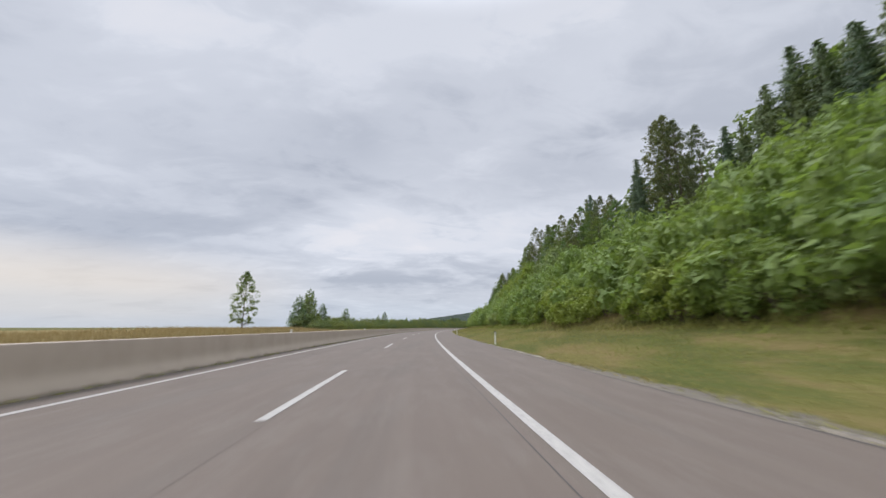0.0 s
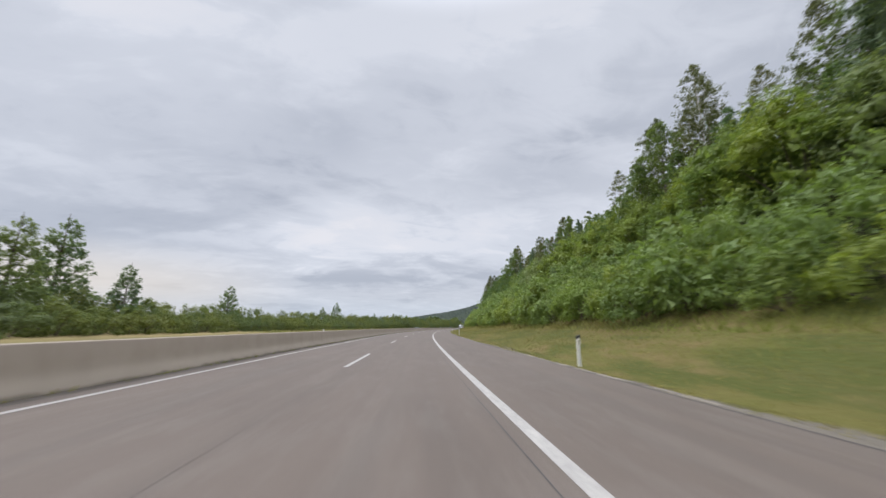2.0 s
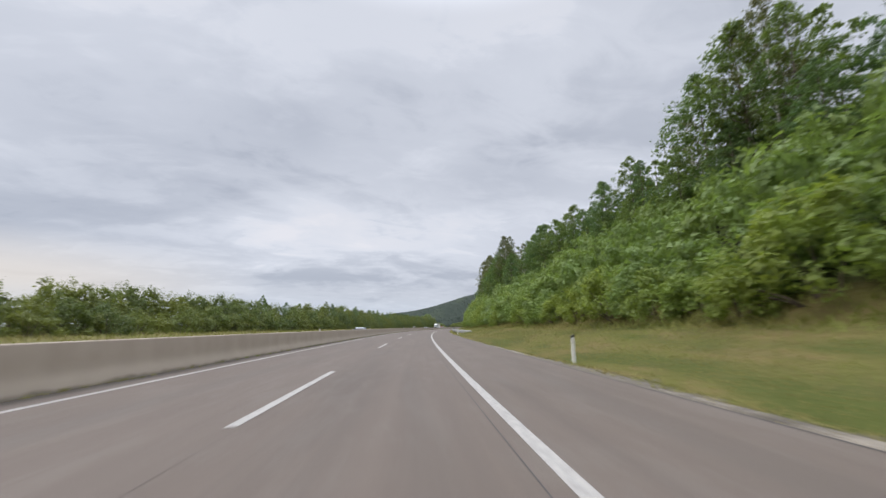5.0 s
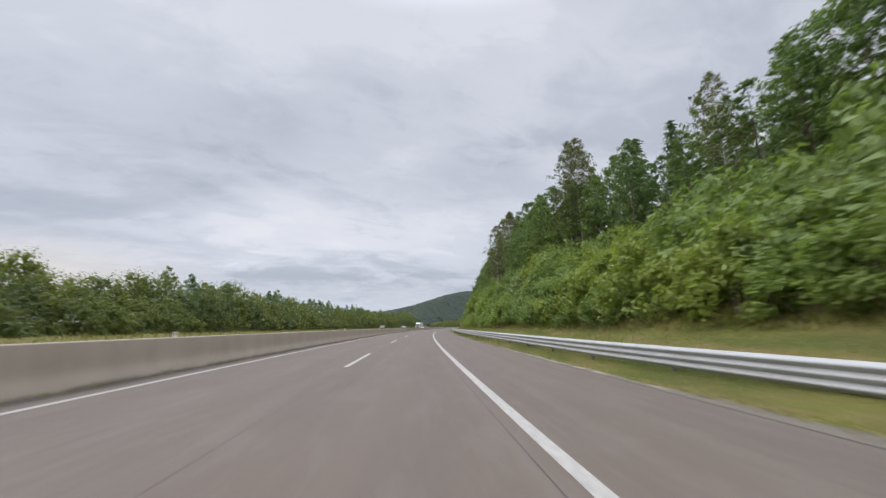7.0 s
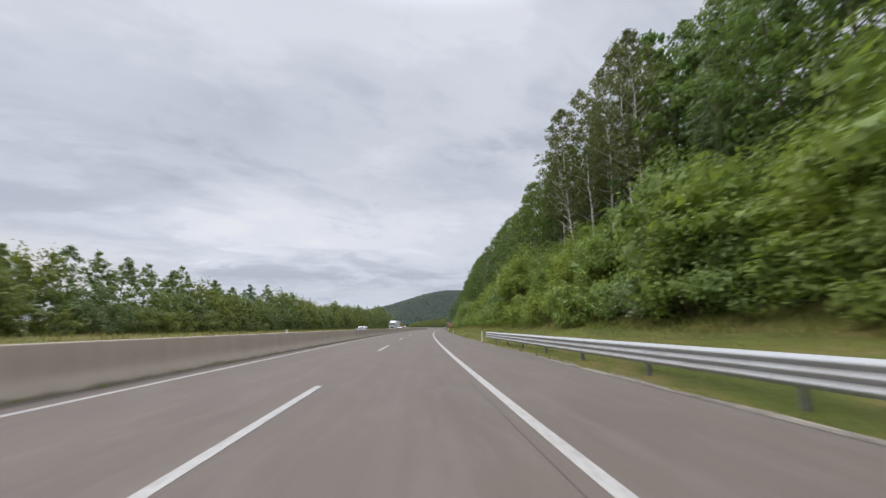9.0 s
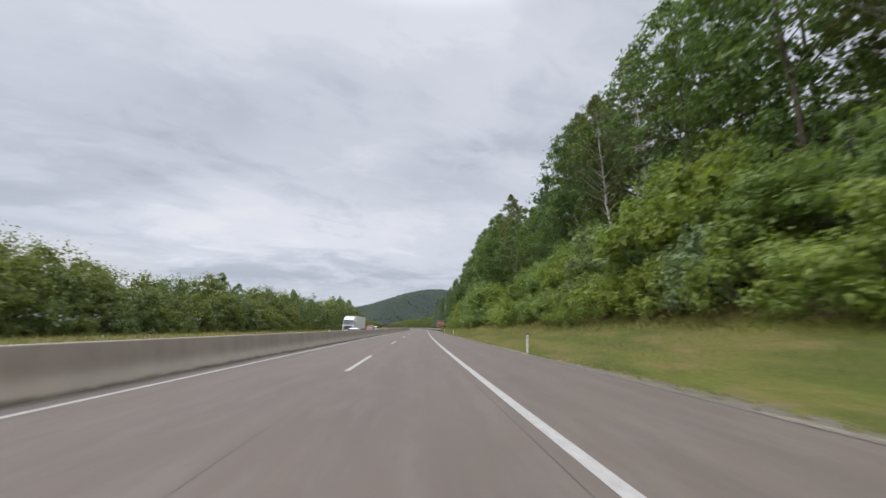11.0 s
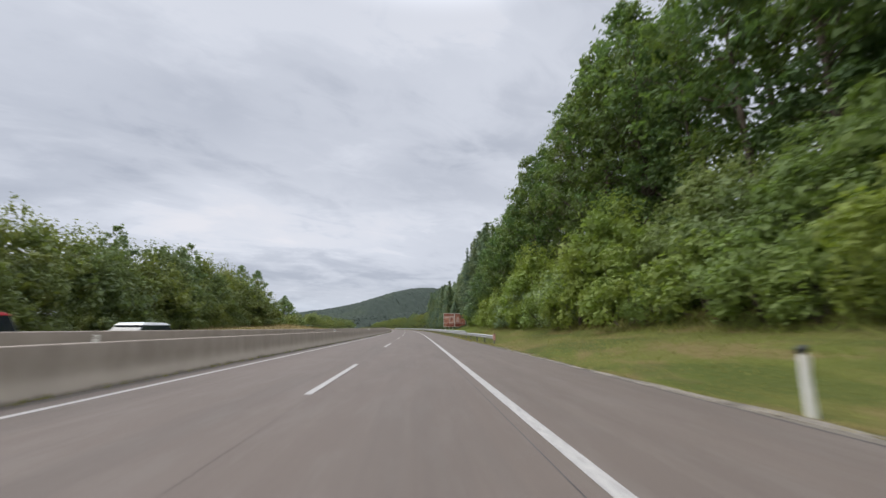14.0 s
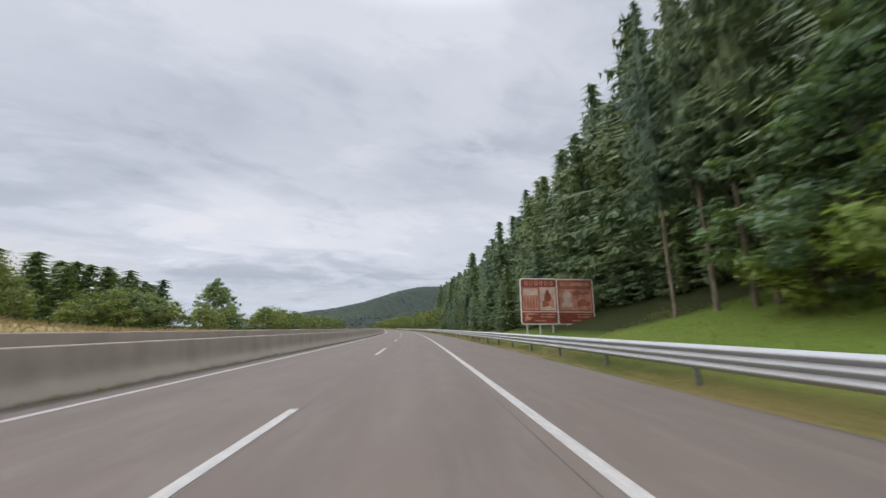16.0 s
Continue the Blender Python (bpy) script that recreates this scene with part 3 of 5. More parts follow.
ribbon("edge_line", LINE_R, 0.19, PAINT, carriageway)
ribbon("edge_line", LINE_L, 0.15, PAINT, carriageway)
ribbon("edge_line", -17.4, 0.2, PAINT, oncoming, -0.146)
ribbon("edge_line", -8.6, 0.15, PAINT, oncoming, -0.146)
ribbon("joint_seal", 1.30, 0.016, SEAL, carriageway, 0.003)
ribbon("joint_seal", -1.99, 0.004, SEAL, carriageway, 0.003)
ribbon("joint_seal", -6.42, 0.03, SEAL, carriageway, 0.003)
ribbon("joint_seal", -6.60, 0.03, SEAL, carriageway, 0.003)
ribbon("joint_seal", 5.215, 0.045, SEAL, carriageway, 0.003)


def edge_strip(s0, s1):
    """Gritty concrete edging with a ragged, half-buried outer side."""
    rng = np.random.default_rng(17)
    ss = np.arange(s0, s1, 0.7)
    rag = np.convolve(rng.normal(0, 1, len(ss) + 4), np.ones(5) / 5, "valid")
    outer = np.clip(5.52 + 0.16 * rag, 5.40, 5.85)
    rise = 0.012 + 0.012 * np.convolve(rng.normal(0, 1, len(ss) + 2), np.ones(3) / 3, "valid")
    U = np.stack([np.full(len(ss), 5.31), np.full(len(ss), 5.34), outer, outer + 0.06], 1)
    Z = np.stack([np.full(len(ss), -0.02), rise, rise, np.full(len(ss), -0.04)], 1)
    S = np.repeat(ss[:, None], 4, 1)
    X, Y = road(S, U)
    v = np.stack([X, Y, Z], -1).reshape(-1, 3)
    return new("edge_strip", mesh_of("edge_strip", v, grid_faces(len(ss), 4)[:, ::-1], EDGING, np.stack([S, U], -1).reshape(-1, 2)))


edging = edge_strip(-80.0, 484.0)
tagged(edging, "narrow pale gritty concrete strip along the asphalt's edge", "kerb", kind="structure")


def dash_mesh():
    bm = bmesh.new()
    box(bm, -0.075, 0.075, 0, 6, 0, 0.004)
    me = bpy.data.meshes.new("lane_dash")
    bm.to_mesh(me)
    bm.free()
    me.materials.append(PAINT)
    return me


_dash = dash_mesh()
for j in range(-3, 55):
    ob = new("lane_dash", _dash)
    ob.parent = carriageway
    ob.matrix_basis = at(5.53 + 18 * j, DASH_U, 0.002)
for j in range(2, 50):
    ob = new("lane_dash", _dash)
    ob.parent = oncoming
    ob.matrix_basis = at(3 + 18 * j, -13.3, -0.148)


# ---- concrete barriers ----
def barrier(label, u, s0, s1, slim, top, base, mat):
    """Slip-formed barrier with a sloped foot, carried along the road."""
    half = [(0.30, base), (0.29, base + 0.07), (0.225, base + 0.24), (0.165, base + 0.45), (0.118, top - 0.03), (0.108, top - 0.008), (0.09, top)]
    if slim:
        half = [(0.22, base), (0.20, base + 0.4), (0.118, top - 0.03), (0.108, top - 0.008), (0.09, top)]
    ring = [(u - x, z) for x, z in half] + [(u + x, z) for x, z in reversed(half)]
    ob = sweep("concrete_barrier", np.arange(s0, s1 + 0.1, 2.0), ring, mat, smooth=True)
    return tagged(ob, label, "barrier", kind="structure")


barrier("pale stained concrete barrier along the median", -7.06, -60, 330, False, 0.95, -0.02, CONCRETE)
barrier("darker weathered concrete barrier with pale foot", -7.06, 330, 740, False, 0.95, -0.02, CONCRETE_DARK)
barrier("taller second concrete barrier behind the first", -9.0, 456, 744, True, 1.17, -0.17, CONCRETE_DARK)


def barrier_reflector():
    ob = tagged(new("barrier_reflector"), "small white reflector post on the concrete barrier", "reflector", "reflectors on the barrier")
    part("stem", box(bmesh.new(), -0.05, 0.05, -0.012, 0.012, 0, 0.16, 0.005), WHITE_PLASTIC, ob)
    part("reflector", box(bmesh.new(), -0.035, 0.035, -0.02, -0.012, 0.07, 0.14, 0.003), REFLECTOR, ob)
    return ob


_ref = barrier_reflector()
_ref.matrix_basis = at(21, -7.06, 0.95)
for i in range(1, 21):
    copy_thing(_ref, at(21 + 24.2 * i, -7.06, 0.95))


def marker_plate():
    """Small plate on a short post, its face towards the traffic (-y); origin on the barrier's top."""
    ob = tagged(new("marker_plate"), "small white marker plate on a short post on the barrier", "sign")
    part("post", box(bmesh.new(), -0.04, 0.04, -0.03, 0.03, -0.02, 0.22, 0.006), SIGN_POST, ob)
    plate = part("plate", box(bmesh.new(), -0.36, 0.36, -0.045, -0.032, 0.18, 0.48, 0.005), SIGN_WHITE, ob)
    for x0, x1 in ((-0.26, -0.06), (0.0, 0.12), (0.17, 0.28)):
        part("bar", box(bmesh.new(), x0, x1, -0.05, -0.046, 0.26, 0.40), SIGN_BACK, plate)
    return ob


marker_plate().matrix_basis = at(290.0, -7.06, 0.95)


# ---- delineator posts ----
def delineator():
    ob = tagged(new("delineator_post"), "white plastic delineator post with black cap in the verge", "delineator", "delineators along the verge")
    bm = bmesh.new()
    box(bm, -0.06, 0.06, -0.05, 0.05, -0.25, 1.0, 0.02, (0.008, 0.008))
    for v in bm.verts:
        if v.co.z > 0.9:
            v.co.z += v.co.x * 0.5
    part("post", bm, WHITE_PLASTIC, ob)
    bm = box(bmesh.new(), -0.063, 0.063, -0.053, 0.053, 0.93, 1.012, 0.004)
    for v in bm.verts:
        v.co.z += v.co.x * 0.5
    part("cap", bm, BLACK_PLASTIC, ob, "black slanted cap")
    part("band", box(bmesh.new(), -0.058, 0.058, -0.054, -0.044, 0.68, 0.88, 0.003), SIGN_WHITE, ob, "pale band")
    part("reflector", box(bmesh.new(), -0.025, 0.025, -0.06, -0.05, 0.70, 0.86, 0.004), REFLECTOR, ob)
    return ob


_post = delineator()
_post.matrix_basis = at(29.3, 5.95, 0.0)
for s in (78.1, 126.8, 175.5, 224.4, 326.5, 374.1, 421.7, 453.3):
    copy_thing(_post, at(s, 5.95, 0.0, random.uniform(-6, 6)) @ pose(0, 0, 0, random.uniform(-2, 2), random.uniform(-2, 2), 0))


# ---- guardrails ----
def beam_mesh(length, high=0.53, waves=3):
    z = np.linspace(0, high, 8 * waves + 1)
    d = 0.085 * np.abs(np.sin(np.pi * waves * z / high)) ** 1.3
    front = [(-a, b) for a, b in zip(d, z)]
    back = [(-a + 0.012, b) for a, b in zip(d[::-1], z[::-1])]
    ring = front + back
    n = len(ring)
    v = [(x, 0, zz) for x, zz in ring] + [(x - 0.004, length + 0.25, zz) for x, zz in ring]
    f = [[i, (i + 1) % n, n + (i + 1) % n, n + i] for i in range(n)]
    return mesh_of("beam", v, f, GALVANISED, smooth=False)


def rail_post_mesh(top=0.50):
    bm = bmesh.new()
    box(bm, 0.03, 0.13, -0.03, -0.022, -0.9, top)
    box(bm, 0.03, 0.038, -0.03, 0.03, -0.9, top)
    box(bm, 0.122, 0.13, -0.03, 0.03, -0.9, top)
    box(bm, -0.02, 0.03, -0.05, 0.05, top * 0.4, top * 0.66)
    me = bpy.data.meshes.new("post")
    bm.to_mesh(me)
    bm.free()
    me.materials.append(POST_STEEL)
    return me


_beam, _narrow_beam = beam_mesh(4.0), beam_mesh(4.0, 0.31, 2)
_rail_post, _low_post = rail_post_mesh(), rail_post_mesh(0.27)


def guardrail(s0, s1, line, label, narrow=0.0):
    """line: (s, u, height of the beam's lower edge); narrow: up to this place the beam is a low one, then a sloping plate leads to the tall beam."""
    ob = tagged(new("guardrail"), label, "guardrail", "guardrails on the verge")
    ls, lu, lz = zip(*line)

    def spot(s):
        u, z = float(np.interp(s, ls, lu)), float(np.interp(s, ls, lz))
        x, y = road(s, u)
        return Vector((float(x), float(y), z))

    s = s0
    while s < s1:
        a, e = spot(s), spot(s + 4.0)
        d = (e - a).normalized()
        m = pose(a.x, a.y, a.z, math.degrees(math.asin(d.z)), 0, -math.degrees(math.atan2(d.x, d.y)))
        b = new("beam", _narrow_beam if s < narrow else _beam)
        b.parent = ob
        b.matrix_basis = m
        p = new("post", _low_post if s < narrow else _rail_post)
        p.parent = ob
        p.matrix_basis = m @ pose(0, 0.3, 0)
        if s < narrow <= s + 4.0:
            bm = bmesh.new()
            ring = [bm.verts.new(q) for q in ((-0.1, 2.6, 0.0), (-0.1, 2.6, 0.31), (-0.1, 4.3, 0.53), (-0.1, 4.3, 0.0))]
            back = [bm.verts.new((q.co.x + 0.02, q.co.y, q.co.z)) for q in ring]
            bm.faces.new(ring)
            bm.faces.new(back[::-1])
            for i in range(4):
                bm.faces.new((ring[i], back[i], back[(i + 1) % 4], ring[(i + 1) % 4]))
            bmesh.ops.recalc_face_normals(bm, faces=bm.faces)
            part("joining_plate", bm, GALVANISED, ob, "flat pale joining plate").matrix_basis = m
        s += 4.0
    for end in (s0, s + 0.2):
        bm = bmesh.new()
        bmesh.ops.create_cone(bm, cap_ends=True, segments=14, radius1=0.12, radius2=0.12, depth=0.5)
        low = narrow and end == s0
        cap = part("end_cap", bm, RED_TIP if low else GALVANISED, ob, "faded red end piece" if low else "")
        cap.matrix_basis = Matrix.Translation(spot(end) + Vector((0.03, 0, 0.165 if low else 0.265)))
    return ob


guardrail(224.4, 324, ((224.4, 8.15, 0.19), (230, 7.4, 0.23), (240, 6.6, 0.28), (262, 6.3, 0.34), (296, 6.15, 0.36), (324, 6.1, 0.36)), "galvanised steel guardrail with two-wave beam on posts")
guardrail(477, 760, ((477, 6.15, 0.42), (490, 6.1, 0.42), (496, 6.08, 0.40), (760, 6.05, 0.40)), "galvanised steel guardrail with red-tipped end before the brown signs", 493.0)


# ---- plants ----
def twig_mass(rng, centres, radii, flat=0.8, count=16):
    """Larger crossed leaves deep inside each clump that close it to the light."""
    c = np.repeat(centres, count, axis=0)
    r = np.repeat(np.asarray(radii, float), count)
    d = rng.normal(0, 1, (len(c), 3))
    d /= np.linalg.norm(d, axis=1)[:, None]
    p = c + d * (r * rng.uniform(0.12, 0.60, len(c)))[:, None] * np.array([1, 1, flat])
    nrm = d + rng.normal(0, 0.5, d.shape)
    nrm /= np.linalg.norm(nrm, axis=1)[:, None]
    t = np.cross(nrm, rng.normal(0, 1, d.shape))
    t /= np.linalg.norm(t, axis=1)[:, None] + 1e-9
    b = np.cross(nrm, t)
    L = (r * rng.uniform(0.26, 0.46, len(c)))[:, None]
    v = np.stack([p - t * L * 0.5 + b * L * 0.45, p - t * L * 0.5 - b * L * 0.45, p + t * L * 0.6], 1)
    return v.reshape(-1, 3), np.arange(len(c) * 3).reshape(-1, 3)


def outer_leaves(rng, centres, radii, count, length, flat=0.8, stray=0.15, loose=0.45):
    """Small leaves over the outside of each clump, most of them on its upper side."""
    c = np.repeat(centres, count, axis=0)
    r = np.repeat(radii, count)
    d = rng.normal(0, 1, (len(c), 3))
    d[:, 2] += 0.35
    d /= np.linalg.norm(d, axis=1)[:, None]
    q = rng.uniform(0.25, 1.15, len(c)) ** 0.6 + np.where(rng.uniform(0, 1, len(c)) < stray, rng.uniform(0, 0.6, len(c)), 0)
    p = c + d * (r * q)[:, None] * np.array([1, 1, flat])
    nrm = d + np.array([0, 0, 0.35]) + rng.normal(0, loose, d.shape)
    nrm /= np.linalg.norm(nrm, axis=1)[:, None]
    t = np.cross(nrm, rng.normal(0, 1, d.shape))
    t /= np.linalg.norm(t, axis=1)[:, None] + 1e-9
    b = np.cross(nrm, t)
    L = (length * rng.uniform(0.55, 1.35, len(c)))[:, None]
    v = np.stack([p - t * L * 0.5 + b * L * 0.34, p - t * L * 0.5 - b * L * 0.34, p + t * L * 0.62], 1)
    return v.reshape(-1, 3), np.arange(len(c) * 3).reshape(-1, 3)


def bush_arrays(seed, clumps, count, leaf, height, spread, heart=0.9, knot=0.75):
    """Shrub: clumps heaped into a rounded, uneven mass with a skirt to the ground."""
    rng = np.random.default_rng(seed)
    a = rng.uniform(0, 2 * np.pi, clumps)
    r = spread * np.sqrt(rng.uniform(0, 1, clumps))
    rad = rng.uniform(0.10, 0.20, clumps) * (height + spread) * knot
    z = height * (0.10 + 0.78 * (1 - (r / spread) ** 2 * 0.65) * rng.uniform(0.2, 1.0, clumps) ** 0.55)
    skirt = np.arange(clumps) % 4 == 0
    r = np.where(skirt, spread * rng.uniform(0.6, 1.05, clumps), r)
    z = np.where(skirt, rad * rng.uniform(0.4, 0.8, clumps), z)
    c = np.stack([r * np.cos(a), r * np.sin(a), z], 1)
    # thin shoots standing out of the top
    k = max(3, clumps // 6)
    sa, sr = rng.uniform(0, 6.28, k), spread * 0.7 * np.sqrt(rng.uniform(0, 1, k))
    sc = np.stack([sr * np.cos(sa), sr * np.sin(sa), height * (0.90 - 0.40 * (sr / spread) ** 2)], 1)
    foliage_arrays = join_arrays([outer_leaves(rng, c, rad, count, leaf), outer_leaves(rng, sc, rad[:k] * 0.55, count // 2, leaf, 1.7, 0.1), twig_mass(rng, c, rad * heart)])
    stems = []
    for i in range(min(7, clumps)):
        m = c[i] * 0.5 + np.array([0, 0, -0.05 * height])
        stems.append(tube_arrays([c[i] * np.array([0.15, 0.15, 0]) + np.array([0, 0, -0.4]), m, c[i]], [0.05, 0.035, 0.012], 4))
    return foliage_arrays, join_arrays(stems)


def bush(name, label, category, group, seed, clumps, count, leaf, height, spread, mat, heart=0.9, knot=0.75):
    ob = tagged(new(name), label, category, group)
    lv, st = bush_arrays(seed, clumps, count, leaf, height, spread, heart, knot)
    part_mesh("foliage", mesh_of("foliage", *lv, mat, smooth=True), ob)
    part_mesh("branchwork", mesh_of("branchwork", *st, BARK), ob)
    return ob


def tree_parts(seed, height, clear, spread, clumps, count, leaf, trunk_r, top_shape=1.0, lean=0.02, full=0.85, knot=0.145, cone=0.0):
    """Broad-leaved tree: crooked trunk, limbs to the clumps, leaf clumps with gaps between; full: below this share of its height the clumps are dense inside; cone: tapering crown."""
    rng = np.random.default_rng(seed)
    zs = np.linspace(-0.5, height * 0.93, 9)
    bend = np.cumsum(rng.normal(0, lean * height / 9, (9, 2)), axis=0)
    bend -= bend[0]
    trunk_pts = np.column_stack([bend, zs])
    pieces = [tube_arrays(trunk_pts, trunk_r * (1 - 0.88 * (np.linspace(0, 1, 9)) ** 0.9), 7)]
    c, rad, hs = [], [], []
    while len(c) < clumps:
        h = rng.uniform(0, 1)
        prof = (math.sin(math.pi * min(1, (h * 0.86 + 0.14)) ** top_shape)) ** 0.75
        if cone:
            h = 1 - math.sqrt(1 - h * 0.985)
            prof = (1 - h) ** cone
        a = rng.uniform(0, 2 * np.pi)
        r = spread * prof * math.sqrt(rng.uniform(0.12, 1.0)) * rng.uniform(0.72, 1.15)
        z = clear + (height - clear) * h
        base = np.array([np.interp(z, zs, bend[:, 0]), np.interp(z, zs, bend[:, 1]), 0])
        c.append(base + np.array([r * math.cos(a), r * math.sin(a), z]))
        rad.append(rng.uniform(0.75, 1.35) * knot * spread * (0.6 + 0.4 * prof))
        hs.append(h)
    c, rad, hs = np.array(c), np.array(rad), np.array(hs)
    for i in range(0, clumps, 3 if clear > 4 else 6):
        z0 = max(clear * 0.7, c[i][2] - (0.35 + 0.5 * rng.uniform()) * np.linalg.norm(c[i][:2]) - 0.4)
        p0 = np.array([np.interp(z0, zs, bend[:, 0]), np.interp(z0, zs, bend[:, 1]), z0])
        mid = (p0 + c[i]) / 2 + np.array([0, 0, -0.15])
        w = trunk_r * 0.32 * (1 - z0 / height * 0.7)
        pieces.append(tube_arrays([p0, mid, c[i]], [w, w * 0.6, w * 0.2], 4))
    leaves = [outer_leaves(rng, c, rad, count, leaf, 0.75, 0.42)]
    dense = hs < full
    if dense.any():
        leaves.append(twig_mass(rng, c[dense][::2], rad[dense][::2] * 1.15, 0.75))
    return join_arrays(pieces), join_arrays(leaves)


def tree(name, label, category, group, bark, leaf_mat, **kw):
    ob = tagged(new(name), label, category, group)
    wood, leaves = tree_parts(**kw)
    part_mesh("trunk", mesh_of("trunk", *wood, bark, smooth=True), ob)
    part_mesh("crown", mesh_of("crown", *leaves, leaf_mat, smooth=True), ob)
    return ob


def spruce_parts(seed, height, clear, spread, levels, trunk_r, droop=0.26, step=0.36, spray=0.78, ragged=0.25):
    """Conifer: straight trunk, tiers of drooping boughs; each bough is a frond of side sprays with short hanging ones below."""
    rng = np.random.default_rng(seed)
    zs = np.linspace(-0.5, height, 7)
    sway = np.column_stack([np.cumsum(rng.normal(0, 0.05, 7)), np.cumsum(rng.normal(0, 0.05, 7))])
    pieces = [tube_arrays(np.column_stack([sway, zs]), trunk_r * (1.02 - np.linspace(0, 1, 7)), 7)]
    tri = []
    for i in range(levels):
        q = i / (levels - 1)
        z = clear + (height - clear) * (0.985 * q) ** 0.95
        reach = spread * ((1 - q) ** 0.85 * (0.55 + 0.45 * min(1, q * 5))) * rng.uniform(1 - ragged, 1 + ragged * 0.6) + 0.22
        boughs = 6 if q < 0.75 else 4
        a0 = rng.uniform(0, 6.28)
        for b in range(boughs):
            a = a0 + 6.283 * b / boughs + rng.normal(0, 0.25)
            L = reach * rng.uniform(1 - 2 * ragged, 1.1)
            d = np.array([math.cos(a), math.sin(a), 0])
            e = np.array([-d[1], d[0], 0])
            zz = z + rng.normal(0, 0.18)
            base = np.array([np.interp(zz, zs, sway[:, 0]), np.interp(zz, zs, sway[:, 1]), zz])
            fall = droop * (1.25 - q) * rng.uniform(0.7, 1.3)
            if i % 4 == 0:
                pieces.append(tube_arrays([base, base + d * L * 0.5 + np.array([0, 0, -fall * L * 0.6]), base + d * L * 0.95 + np.array([0, 0, -fall * L * 0.85])], [0.04, 0.025, 0.008], 3))
            m = max(2, int(L / step))
            f = (np.arange(m) + 0.6) / m
            mid = base + d * (L * f)[:, None] + np.array([0, 0, 1.0]) * (-fall * L * (1.35 * f - 0.5 * f * f))[:, None] + rng.normal(0, 0.05, (m, 3))
            size = (spray * (0.5 + 0.5 * np.sin(np.pi * np.clip(f * 0.8 + 0.18, 0, 1))) * rng.uniform(0.7, 1.3, m))[:, None]
            for side in (-1, 1):
                way = d * 0.7 + e * side * 0.8 + np.array([0, 0, -0.45])
                wide = np.cross(way, [0, 0, 1.0]) * 0.10 + np.array([0, 0, 0.16])
                tri.append(np.stack([mid + wide * size, mid - wide * size, mid + way * size * rng.uniform(0.8, 1.2, (m, 1))], 1))
            lean = e * rng.normal(0, 0.35, (m, 1)) + d * rng.normal(0, 0.2, (m, 1)) + np.array([0, 0, -1.0])
            across = d * 0.24 + e * rng.normal(0, 0.14, (m, 1))
            tri.append(np.stack([mid + across * size, mid - across * size, mid + lean * size * 0.95], 1))
    v = np.concatenate(tri).reshape(-1, 3)
    q = np.linspace(0, 1, 9)
    inner = spread * 0.22 * (1 - q) ** 0.85 * rng.uniform(0.75, 1.2, 9) + 0.04
    inner[0] = 0.25
    zc = clear + (height - clear) * q - 0.1
    axis = np.column_stack([np.interp(zc, zs, sway[:, 0]), np.interp(zc, zs, sway[:, 1]), zc])
    return join_arrays(pieces), join_arrays([(v, np.arange(len(v)).reshape(-1, 3)), tube_arrays(axis, inner, 7)])


def spruce(name, label, group, **kw):
    ob = tagged(new(name), label, "conifer", group)
    wood, leaves = spruce_parts(**kw)
    part_mesh("trunk", mesh_of("trunk", *wood, PINE_BARK, smooth=True), ob)
    part_mesh("crown", mesh_of("crown", *leaves, NEEDLES, smooth=False), ob)
    return ob


rnd = random.Random(7)


class Kinds:
    """Archetypes; the first use of each stands where it is asked for, later ones are copies."""

    def __init__(self, made):
        self.made, self.used = made, [False] * len(made)

    def put(self, i, s, u, size=1.0, tall=1.0, z=None, sink=0.1):
        z = float(ground_z(s, u)) - sink if z is None else z
        m = at(s, u, z, rnd.uniform(0, 360)) @ Matrix.Diagonal((size, size, size * tall, 1))
        if self.used[i]:
            return copy_thing(self.made[i], m @ Matrix.Diagonal([1 / k for k in self.made[i].scale] + [1]))
        self.used[i] = True
        self.made[i].matrix_basis = m
        return self.made[i]


BUSHES = Kinds([bush("bush", "dense light-green deciduous bush at the foot of the bank", "bush", "bushes along the bank", 11 + k, 36, 74, 0.19, 3.4, 1.9, LEAF_BUSH) for k in range(3)]
               + [bush("bush", "grey-green willow bush at the foot of the bank", "bush", "bushes along the bank", 18, 36, 74, 0.19, 3.6, 1.8, LEAF_WILLOW)])
SHRUBS = Kinds([bush("tall_shrub", "tall light-green shrub crowding the lower bank", "shrub", "tall shrubs on the bank", 21 + k, 120, 50, 0.165, 8.0, 3.1, LEAF_BUSH, 1.1, 0.56) for k in range(3)]
               + [bush("tall_shrub", "tall grey-green willow shrub on the lower bank", "shrub", "tall shrubs on the bank", 25, 120, 50, 0.165, 8.4, 2.8, LEAF_WILLOW, 1.1, 0.56)])
HEDGES = Kinds([bush("hedge_bush", "low olive-green hedge bush beside the oncoming carriageway", "bush", "hedge beyond the median", 31 + k, 26, 58, 0.21, 4.0, 2.5, LEAF_HEDGE, 1.0) for k in range(3)])
TALL_HEDGES = Kinds([bush("hedge_shrub", "large rounded olive-green shrub in the hedge beside the oncoming carriageway", "shrub", "hedge beyond the median", 36 + k, 80, 34, 0.22, 8.0, 3.4, LEAF_HEDGE, 1.1, 0.62) for k in range(3)])
HEDGE_TREES = Kinds([tree("hedge_tree", "small dark-green tree with open crown in the hedge beside the road", "tree", "trees in the hedge", BARK, LEAF_SHADE, seed=85 + k, height=10, clear=0.3, spread=3.1, clumps=120, count=32, leaf=0.26, trunk_r=0.13, top_shape=0.7, full=0.75, knot=0.15) for k in range(3)])
